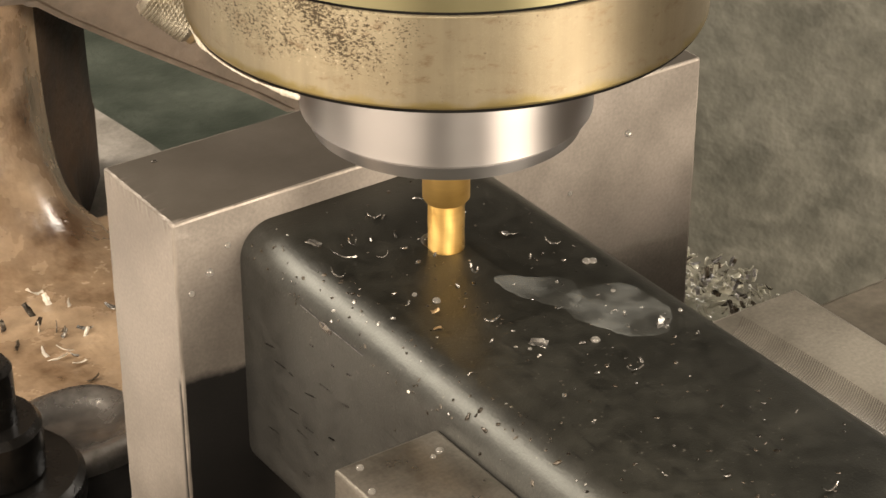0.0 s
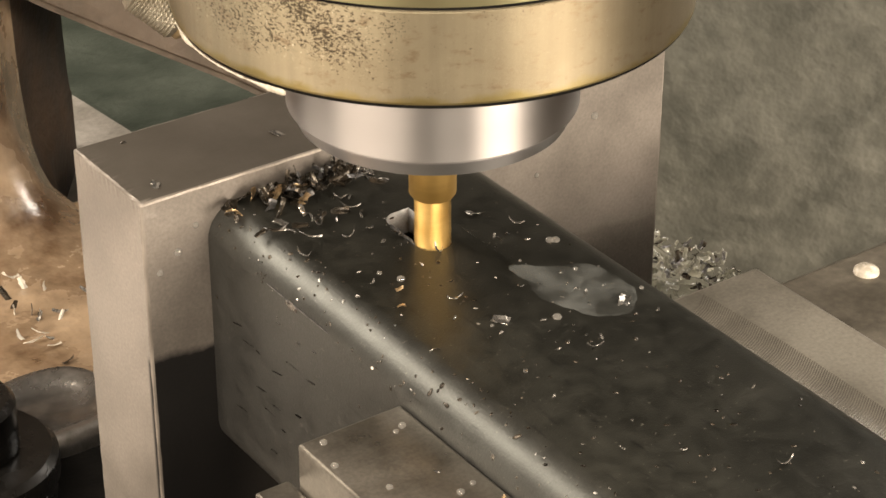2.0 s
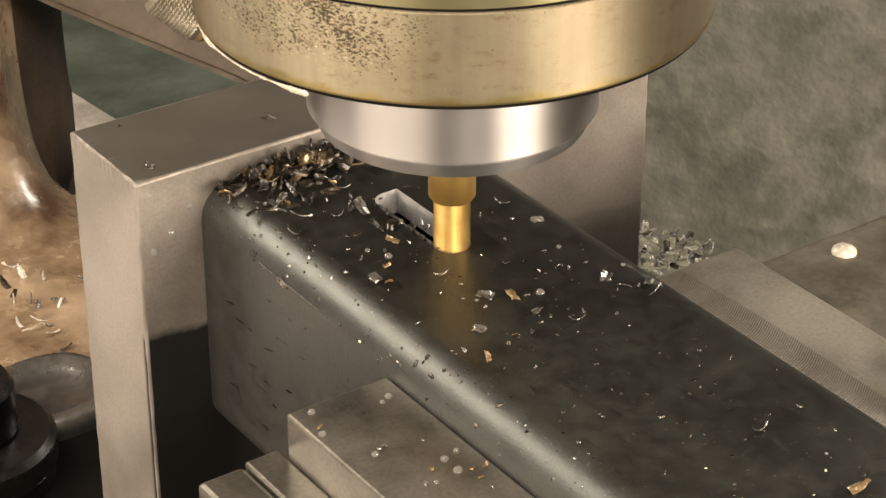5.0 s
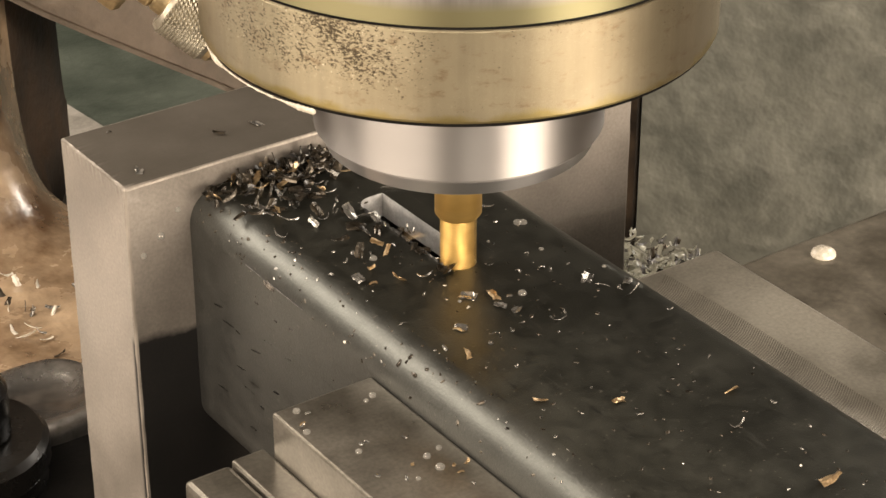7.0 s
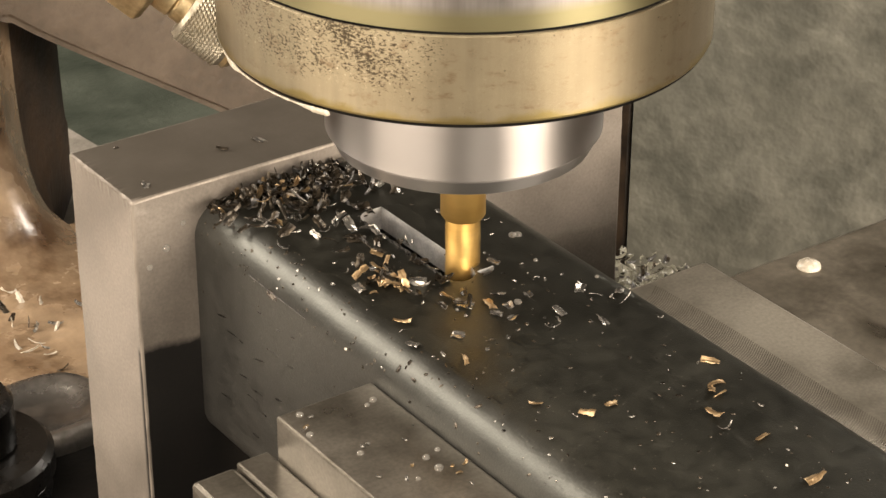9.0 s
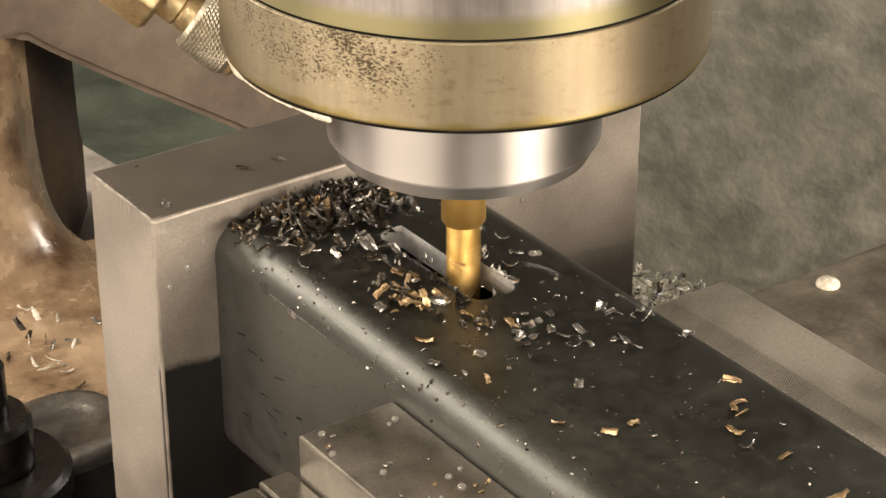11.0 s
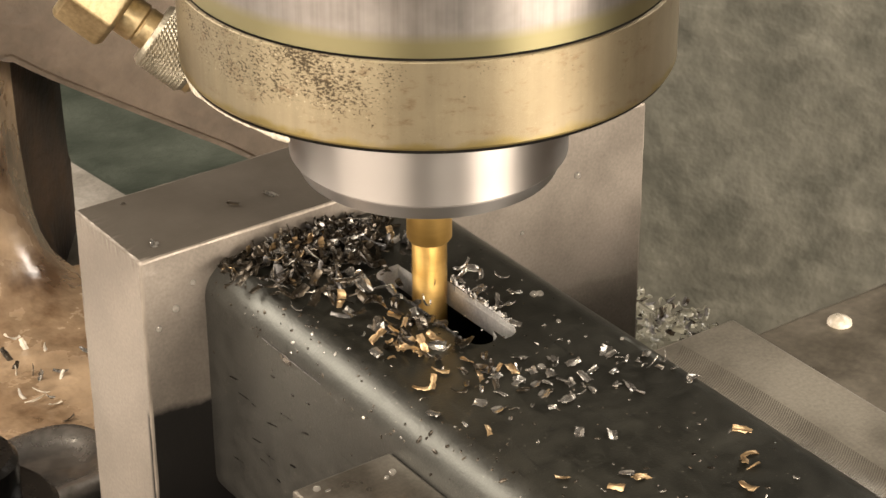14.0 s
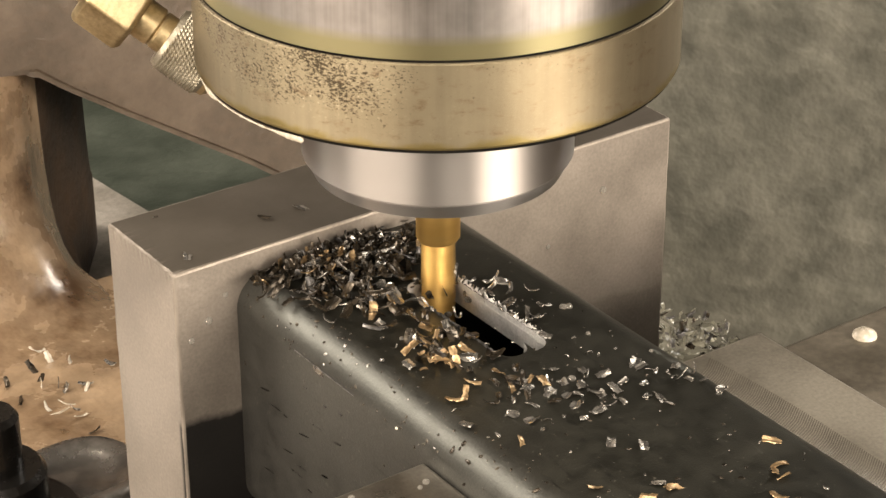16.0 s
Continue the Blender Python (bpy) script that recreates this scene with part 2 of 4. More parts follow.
def reflected_bands(m, low):
    """Faint bands of reflected light, painted along a turned part's axis."""
    t = m.node_tree
    b = t.nodes["Principled BSDF"]
    old = b.inputs["Base Color"].links[0].from_socket
    c = mix(t, 1.0, old, ramp(t, noise_tex(t, 330, 4, 0.65, (1, 1, 0.02)), [(0.35, (low, low, low)), (0.6, (1, 1, 1))]), "MULTIPLY")
    link(t, c, b.inputs["Base Color"])


reflected_bands(M_CHUCK, 0.80)
reflected_bands(M_QUILL, 0.74)


def quill_edge():
    t = M_QUILL.node_tree
    b = t.nodes["Principled BSDF"]
    old = b.inputs["Base Color"].links[0].from_socket
    sep = t.nodes.new("ShaderNodeSeparateXYZ")
    link(t, t.nodes.new("ShaderNodeTexCoord").outputs["Object"], sep.inputs[0])
    low = t.nodes.new("ShaderNodeMapRange")
    low.inputs[1].default_value, low.inputs[2].default_value = 0.0608, 0.0588
    link(t, sep.outputs[2], low.inputs[0])
    link(t, mix(t, low.outputs[0], old, (0.27, 0.245, 0.14)), b.inputs["Base Color"])


quill_edge()
M_BRASS = surface("brass_fitting", (0.34, 0.26, 0.14), (0.50, 0.40, 0.24), (0.35, 0.5), 0.95, 150, 1200, 0.2, 0.0002)
M_KNURL = surface("worn_knurled_brass", (0.30, 0.265, 0.20), (0.44, 0.40, 0.32), (0.4, 0.55), 0.9, 150, 1200, 0.2, 0.0002)
M_GOLD = surface("titanium_nitride_coating", (0.60, 0.37, 0.105), (0.72, 0.48, 0.17), (0.42, 0.5), 1.0, 200, 1500, 0.05, 0.00005)
M_SWARF = surface("bright_steel_chip", (0.12, 0.112, 0.10), (0.44, 0.415, 0.375), (0.18, 0.36), 0.8, 400, 2500, 0.2, 0.0001)
M_STRAW = surface("straw_tinted_chip", (0.19, 0.122, 0.06), (0.52, 0.38, 0.215), (0.24, 0.4), 0.7, 400, 2500, 0.2, 0.0001)
M_BURNT = surface("dark_oiled_chip", (0.013, 0.011, 0.008), (0.070, 0.055, 0.038), (0.18, 0.36), 0.6, 400, 2500, 0.2, 0.0001)
M_DROP, _t, _b = nodes("milky_coolant")
_b.inputs["Base Color"].default_value = (0.24, 0.225, 0.20, 1)
_b.inputs["Roughness"].default_value = 0.03
_b.inputs["Alpha"].default_value = 0.36
M_FILM, _t, _b = nodes("thin_coolant_film")
_b.inputs["Base Color"].default_value = (0.62, 0.64, 0.60, 1)
link(_t, ramp(_t, noise_tex(_t, 90, 4), [(0.42, (0.02,) * 3), (0.74, (0.22,) * 3)]), _b.inputs["Alpha"])
_b.inputs["Roughness"].default_value = 0.15
M_CREAM = surface("creamy_coolant", (0.60, 0.54, 0.44), (0.72, 0.66, 0.56), (0.15, 0.25), 0.0, 300, 900, 0.1, 0.0001)
M_BLOB = surface("dull_coolant_foam", (0.36, 0.32, 0.25), (0.50, 0.45, 0.37), (0.2, 0.35), 0.0, 300, 900, 0.2, 0.0002)
M_BURR = surface("dull_torn_steel", (0.06, 0.058, 0.056), (0.22, 0.21, 0.205), (0.3, 0.5), 0.7, 400, 2500, 0.3, 0.0001)
M_CUT = surface("freshly_cut_steel", (0.44, 0.43, 0.42), (0.64, 0.63, 0.61), (0.38, 0.5), 0.6, 300, 2500, 0.3, 0.0001)


def ring_material():
    """Nickel-brass ring: worn plating, pits gathered on one side, an uneven oily yellow lower edge."""
    m, t, b = nodes("worn_plated_brass")
    co = t.nodes.new("ShaderNodeTexCoord").outputs["Object"]
    sep = t.nodes.new("ShaderNodeSeparateXYZ")
    link(t, co, sep.inputs[0])

    def calc(kind, a, c, d=None):
        n = t.nodes.new("ShaderNodeMath")
        n.operation, n.use_clamp = kind, kind in ("MULTIPLY", "SUBTRACT")
        for sock, v in zip(n.inputs, (a, c, d)):
            if v is None:
                continue
            if isinstance(v, (int, float)):
                sock.default_value = v
            else:
                link(t, v, sock)
        return n.outputs[0]

    def between(sock, lo, hi):
        n = t.nodes.new("ShaderNodeMapRange")
        n.inputs[1].default_value, n.inputs[2].default_value = lo, hi
        link(t, sock, n.inputs[0])
        return n.outputs[0]

    big, streak = noise_tex(t, 45, 4), noise_tex(t, 420, 4, 0.6, (1, 1, 0.03))
    pits = noise_tex(t, 1500, 8, 0.74, (1, 1, 1.8))
    patch = noise_tex(t, 70, 5, 0.65)
    c = ramp(t, big, [(0.3, (0.185, 0.152, 0.098)), (0.7, (0.25, 0.212, 0.142))])
    c = mix(t, 0.35, c, ramp(t, streak, [(0.3, (0.6, 0.6, 0.6)), (0.7, (1.1, 1.1, 1.1))]), "MULTIPLY")
    # worn patch on one side, above the middle
    across = calc("MULTIPLY_ADD", sep.outputs[0], 0.82, calc("MULTIPLY_ADD", sep.outputs[1], -0.57, 0.0))
    near = calc("MULTIPLY", between(across, -0.0405, -0.031), between(across, -0.002, -0.014))
    side = calc("MULTIPLY", near, between(sep.outputs[2], 0.0440, 0.0490))
    worn = calc("MULTIPLY_ADD", patch, 0.55, calc("MULTIPLY_ADD", side, 0.155, calc("ADD", pits, 0.022)))
    pit = ramp(t, worn, [(0.955, (0, 0, 0)), (1.0, (1, 1, 1))])
    fleck = calc("MULTIPLY", ramp(t, noise_tex(t, 1700, 5, 0.7, (1, 1, 1.5)), [(0.60, (0, 0, 0)), (0.66, (1, 1, 1))]), calc("MULTIPLY_ADD", side, 0.6, 0.10))
    c = mix(t, fleck, c, (0.46, 0.41, 0.30))
    c = mix(t, pit, c, (0.060, 0.046, 0.028))
    # brown smudges
    smudge = ramp(t, noise_tex(t, 210, 6, 0.75, (1, 1, 2.2)), [(0.555, (0, 0, 0)), (0.67, (0.7, 0.7, 0.7))])
    c = mix(t, smudge, c, (0.14, 0.098, 0.055))
    # oil gathered over the lower edge
    edge = calc("MULTIPLY_ADD", noise_tex(t, 130, 5, 0.6), 0.0052, sep.outputs[2])
    low = calc("MULTIPLY", between(edge, 0.0457, 0.0446), 0.8)
    c = mix(t, low, c, (0.185, 0.142, 0.046))
    link(t, c, b.inputs["Base Color"])
    b.inputs["Metallic"].default_value = 0.9
    link(t, mix(t, low, ramp(t, pit, [(0, (0.50,) * 3), (1, (0.75,) * 3)]), (0.36, 0.36, 0.36)), b.inputs["Roughness"])
    tan = t.nodes.new("ShaderNodeTangent")
    tan.direction_type, tan.axis = "RADIAL", "Z"
    link(t, tan.outputs[0], b.inputs["Tangent"])
    b.inputs["Anisotropic"].default_value = 0.8
    b.inputs["Anisotropic Rotation"].default_value = 0.25
    bump(t, b, mix(t, 0.5, worn, pits), 0.3, 0.00012)
    return m


M_RING = ring_material()


# ---- building helpers ----
def part(name, bm, material, parent=None, label=""):
    me = bpy.data.meshes.new(name)
    bm.normal_update()
    bm.to_mesh(me)
    bm.free()
    me.materials.append(material)
    ob = new(name, me)
    if parent:
        ob.parent = parent
    if label:
        ob["label"] = label
    return ob


def smooth(ob, angle=35):
    for p in ob.data.polygons:
        p.use_smooth = True
    ob.data.set_sharp_from_angle(angle=radians(angle))
    return ob


def thing(name, label, category, group="", kind=""):
    return tagged(new(name), label, category, group, kind)


def box(x0, x1, y0, y1, z0, z1, bevel=0.0, seg=2):
    """A box in millimetres with rounded edges."""
    bm = bmesh.new()
    bmesh.ops.create_cube(bm, size=1)
    for v in bm.verts:
        v.co = Vector(((x0 + x1) / 2 + v.co.x * (x1 - x0), (y0 + y1) / 2 + v.co.y * (y1 - y0), (z0 + z1) / 2 + v.co.z * (z1 - z0))) * MM
    if bevel:
        bmesh.ops.bevel(bm, geom=bm.edges[:], offset=bevel * MM, segments=seg, affect="EDGES", profile=0.5)
    return bm


def lathe(profile, n=96, closed=True):
    """A turned solid about z from (radius, height) in millimetres, from the bottom up."""
    bm = bmesh.new()
    rings = []
    for r, z in profile:
        rings.append([bm.verts.new((r * MM * math.cos(2 * math.pi * i / n), r * MM * math.sin(2 * math.pi * i / n), z * MM)) for i in range(n)])
    for a, b in zip(rings, rings[1:]):
        for i in range(n):
            bm.faces.new((a[i], a[(i + 1) % n], b[(i + 1) % n], b[i]))
    if closed:
        bm.faces.new(rings[0][::-1])
        bm.faces.new(rings[-1])
    return bm


def prism(outline, y0, y1):
    """An outline of (x, z) in millimetres, pushed from y0 to y1."""
    bm = bmesh.new()
    a = [bm.verts.new((x * MM, y0 * MM, z * MM)) for x, z in outline]
    b = [bm.verts.new((x * MM, y1 * MM, z * MM)) for x, z in outline]
    n = len(a)
    for i in range(n):
        bm.faces.new((a[i], a[(i + 1) % n], b[(i + 1) % n], b[i]))
    bm.faces.new(a[::-1])
    bm.faces.new(b)
    bmesh.ops.recalc_face_normals(bm, faces=bm.faces[:])
    return bm


ON_TABLE = []


def on_table(ob, x=0, y=0, z=0, turn=(0, 0, 0)):
    """Registers a thing that rides on the machine table, at a place on it in millimetres."""
    ON_TABLE.append((ob, Vector((x, y, z)) * MM, turn))
    return ob


# ---- the workshop round the machine ----
def shell(name, bm, material, label):
    return tagged(part(name, bm, material), label, "structure", kind="structure")


shell("floor", box(-2500, 2500, -2500, 2500, -1100, -1050), M_FLOOR, "grey concrete workshop floor")
shell("ceiling", box(-2500, 2500, -2500, 2500, 1550, 1600), M_WALL, "dull workshop ceiling")
shell("wall_north", box(-2500, 2500, 2500, 2560, -1050, 1550), M_WALL, "dull plain workshop wall")
shell("wall_south", box(-2500, 2500, -2560, -2500, -1050, 1550), M_WALL, "dull plain workshop wall")
shell("wall_west", box(-2560, -2500, -2560, 2560, -1050, 1550), M_WALL, "dull plain workshop wall")
shell("wall_east", box(2500, 2560, -2560, 2560, -1050, 1550), M_WALL, "dull plain workshop wall")


# ---- spindle, ring and cutter (standing still or spinning) ----
def spindle_group():
    q = thing("spindle_quill", "polished steel quill of the mill with oily yellow edge", "machine spindle")
    smooth(part("sleeve", lathe([(30, 56.6), (40.95, 56.6), (41.05, 56.75), (41.05, 480), (30, 480)], 128), M_QUILL, q))
    smooth(part("oil_seam", lathe([(38, 56.0), (40.9, 56.0), (40.9, 56.7), (38, 56.7)], 128), M_OIL_SHADE, q, "black seam line"))
    r = thing("coolant_ring", "worn brass-coloured ring with dark pits, clamped under the quill", "coolant ring")
    smooth(part("ring_body", lathe([(26, 41.6), (41.0, 41.5), (41.4, 41.65), (41.55, 42.0), (41.55, 56.0), (41.4, 56.15), (30, 56.15)], 160), M_RING, r), 20)
    smooth(part("lower_lip", lathe([(23.6, 40.7), (40.5, 40.7), (41.0, 40.95), (41.05, 41.55), (23.6, 41.6)], 128), M_OIL_SHADE, r, "dark oily lower lip"))
    # the hose fitting on its side, leaning upwards
    axis = Vector((-0.60, 0.53, 0.60)).normalized()
    turn = axis.to_track_quat("Z", "Y").to_matrix().to_4x4()
    base = Vector((-31.1, 23.4, 37.4)) * MM

    def along(bm):
        bmesh.ops.transform(bm, matrix=Matrix.Translation(base) @ turn, verts=bm.verts)
        return bm

    boss = smooth(part("hose_fitting", along(lathe([(4.4, -1.6), (5.2, -0.9), (5.2, 0.2), (4.4, 0.6)], 32)), M_BRASS, r))
    bm = bmesh.new()
    n = 46
    heights = [0.0, 0.6] + [0.6 + 0.62 * (j + 1) for j in range(13)] + [9.4]
    grid = []
    for j, h in enumerate(heights):
        rad = 5.3 if j in (0, len(heights) - 1) else 5.75
        grid.append([bm.verts.new((rad * MM * math.cos(2 * math.pi * (i + 0.5 * j) / n), rad * MM * math.sin(2 * math.pi * (i + 0.5 * j) / n), h * MM)) for i in range(n)])
    cells = []
    for j, (a, b) in enumerate(zip(grid, grid[1:])):
        for i in range(n):
            f = bm.faces.new((a[i], a[(i + 1) % n], b[(i + 1) % n], b[i]))
            if 0 < j < len(heights) - 2:
                cells.append(f)
    bm.faces.new(grid[0][::-1])
    bm.faces.new(grid[-1])
    bm.normal_update()
    bmesh.ops.poke(bm, faces=cells, offset=0.34 * MM)
    part("knurled_nut", along(bm), M_KNURL, boss, "knurled brass nut")
    smooth(part("stem", along(lathe([(3.5, 9), (3.5, 11.2), (3.2, 11.6), (3.6, 12), (3.6, 15), (3.3, 15.4)], 40)), M_BRASS, boss))
    bm = lathe([(6.4, 15.1), (7.5, 15.9), (7.5, 24.2), (6.6, 25.0)], 6)
    bmesh.ops.bevel(bm, geom=bm.edges[:], offset=0.35 * MM, segments=2, affect="EDGES", profile=0.5)
    part("hex_nut", along(bm), M_BRASS, boss, "brass hexagon nut")
    smooth(part("hose_tail", along(lathe([(4.2, 24.6), (4.2, 27), (3.6, 27.5), (3.6, 45)], 24)), M_BRASS, boss))

    d = tagged(smooth(part("coolant_drip", lathe([(0.3, -1.9), (1.3, -1.3), (1.7, -0.4), (1.6, 0.3), (0.8, 0.8)], 20), M_CREAM), 60), "milky drip of coolant hanging under the ring's lip", "drop")
    for v in d.data.vertices:
        v.co = Vector((v.co.x * 1.9 - 0.0345, v.co.y * 0.8 + 0.0155, v.co.z + 0.0402))
    # creamy beads for foam and for the wet highlight along the lip
    bm = bmesh.new()
    rng = random.Random(12)
    for k in range(40):
        a = radians(160 + k * 1.1)
        w = 0.13 + 0.42 * max(0.0, math.sin(k * 0.21)) ** 3 + 0.10 * rng.random()
        bmesh.ops.create_icosphere(bm, subdivisions=2, radius=1, matrix=Matrix.Translation(Vector((41.1 * math.cos(a), 41.1 * math.sin(a), 40.7 - 0.3 * w)) * MM) @ Matrix.Rotation(a, 4, "Z") @ Matrix.Diagonal((w * 0.5 * MM, 0.75 * MM, w * MM, 1)))
    tagged(smooth(part("foam_and_highlight", bm, M_BLOB), 60), "thin creamy string along the ring's lower lip, for coolant foam and its wet highlight", "foam")
    c = thing("collet_chuck", "bright turned steel collet chuck spinning under the spindle", "tool holder")
    smooth(part("chuck_body", lathe([(21, 22.6), (23.4, 22.6), (23.95, 23.2), (23.95, 41), (20, 41)], 96), M_CHUCK, c))
    smooth(part("chuck_nose", lathe([(8, 19.7), (21.7, 19.7), (22.2, 20.0), (23.35, 22.6), (10, 22.8)], 96), M_CHAMFER, c, "dull grey chamfered nose"))
    e = thing("end_mill", "gold-coated steel end mill cutting the tube", "milling cutter")
    smooth(part("shank", lathe([(3.6, 4.6), (4.0, 5.2), (4.0, 25), (2, 25)], 48), M_GOLD, e))
    bm = bmesh.new()
    n, levels = 40, 26
    prev = None
    for k in range(levels):
        z = 5.0 - k * 0.8
        ring = []
        for i in range(n):
            a = 2 * math.pi * i / n
            w = math.cos(4 * (a - k * 0.19))
            rad = 3.15 if w > 0.1 else 3.15 - 0.6 * min(1, (0.1 - w) * 1.3)
            ring.append(bm.verts.new((rad * MM * math.cos(a), rad * MM * math.sin(a), z * MM)))
        if prev:
            for i in range(n):
                bm.faces.new((ring[i], ring[(i + 1) % n], prev[(i + 1) % n], prev[i]))
        else:
            bm.faces.new(ring)
        prev = ring
    bm.faces.new(prev[::-1])
    smooth(part("cutting_end", bm, M_GOLD, e, "helical gold cutting end"), 50)
    return c, e


CHUCK, MILL = spindle_group()


def column():
    c = thing("machine_column", "grey-green painted milling machine column carrying the spindle head", "machine column")
    part("casting", box(1000, 1300, -420, -80, -1049.5, 800, 8), M_BRACE, c)
    part("head", box(-75, 999, -110, 75, 470, 760, 20), M_BRACE, c, "painted spindle head over the quill")
    return c


def splash_wall():
    """A painted panel that stands a step behind the machine, dented and smeared."""
    w = thing("splash_panel", "grey-green painted splash panel, dented and smeared with oil", "panel")
    bm = bmesh.new()
    nx, nz = 60, 60
    grid = []
    for i in range(nx + 1):
        row = []
        for j in range(nz + 1):
            u, v = -0.069 + 0.967 * i / nx, -1.045 + 0.865 * j / nz
            d = 0.006 * noise.noise(Vector((u * 9, v * 9, 2.0))) + 0.0025 * noise.noise(Vector((u * 30, v * 24, 7.0)))
            row.append(bm.verts.new((u, d, v)))
        grid.append(row)
    for p, q in zip(grid, grid[1:]):
        for j in range(nz):
            bm.faces.new((p[j], q[j], q[j + 1], p[j + 1]))
    rim = bmesh.ops.extrude_face_region(bm, geom=bm.faces[:])
    bmesh.ops.translate(bm, vec=(0, 0.02, 0), verts=[v for v in rim["geom"] if isinstance(v, bmesh.types.BMVert)])
    bmesh.ops.recalc_face_normals(bm, faces=bm.faces[:])
    smooth(part("sheet", bm, M_COLUMN, w), 60)
    # black end posts; the first is made up for a dark, unlit gap
    for u, k in ((-94, 24), (860, 20)):
        part("post", box(u - k, u + k, 4 if u < 0 else 30, 62, -1049, -182, 2), M_GREASE_GAP, w, "made-up black edge post for a dark gap")
    w.matrix_world = pose(0.588, 0.536, 0, 0, 0, -49.5)
    return w


column()
splash_wall()


# ---- the table and what is fixed to it ----
def machine_table():
    t = on_table(thing("machine_table", "oily brown machine table with chips and clamping slot", "machine table"))
    part("table_top", box(-160, 118, -520, 172, -125, -97, 3), M_BROWN, t)
    # flat black strip painted for the slot's deep shade
    part("clamping_slot", box(-160, 117, 26, 78, -97.2, -96.7, 0.2), M_OIL_SHADE, t, "clamping slot, its shade painted as a flat black strip")
    part("table_edge", box(-164, 114, -520, 168, -150, -110, 3), M_BRACE, t, "dull side of the table")
    # flat black sheet painted for the shaded pocket by the vise
    part("pocket_shade", box(-58, 117, -65.5, -0.1, -97.2, -96.7, 0.2), M_OIL_SHADE, t, "black sheet painted for the shade beside the vise")
    part("pedestal", box(-120, 160, -420, 160, -1049.5, -150, 6), M_BRACE, t)
    part("coolant_gutter", box(118.2, 176, -520, 172, -125, -97.4, 2), M_SLUDGE, t, "grey-green gutter filmed with coolant")
    return t


machine_table()


def stop_block():
    b = on_table(thing("stop_block", "tall ground steel block standing against the tube's end", "steel block"))
    bm = box(0, 116.3, 0.02, 25.2, -97, 0)
    bmesh.ops.subdivide_edges(bm, edges=bm.edges[:], cuts=30, use_grid_fill=True)
    ridge = [e for e in bm.edges if e.calc_face_angle(0) > 1]
    bmesh.ops.bevel(bm, geom=ridge, offset=0.5 * MM, segments=2, affect="EDGES", profile=0.5)
    rng = random.Random(4)
    for f in bm.faces:
        n = f.normal
        f.material_index = 1 if max(abs(n.x), abs(n.y), abs(n.z)) < 0.99 else 0
    for v in bm.verts:      # worn, slightly nicked rims
        if any(f.material_index for f in v.link_faces):
            v.co += Vector((rng.gauss(0, 0.04), abs(rng.gauss(0, 0.04)), -abs(rng.gauss(0, 0.04)))) * MM
    for v in bm.verts:      # a knocked corner
        d = v.co.length / MM
        if d < 1.5:
            v.co += Vector((1, 1, -1)) * MM * (1.5 - d) * 0.22
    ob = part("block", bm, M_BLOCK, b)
    ob.data.materials.append(M_GROUND)
    return b


stop_block()

HOLE = (35.45, 45.15, -52.3, -19.9)     # the milled slot: x0, x1, y0, y1
TOP, WALL = -4.6, 4.8


def rounded(x0, x1, z0, z1, r, n=8):
    pts = []
    for cx, cz, a0 in ((x1 - r, z1 - r, 0), (x0 + r, z1 - r, 90), (x0 + r, z0 + r, 180), (x1 - r, z0 + r, 270)):
        for k in range(n + 1):
            a = radians(a0 + 90 * k / n)
            pts.append((cx + r * math.cos(a), cz + r * math.sin(a)))
    return pts


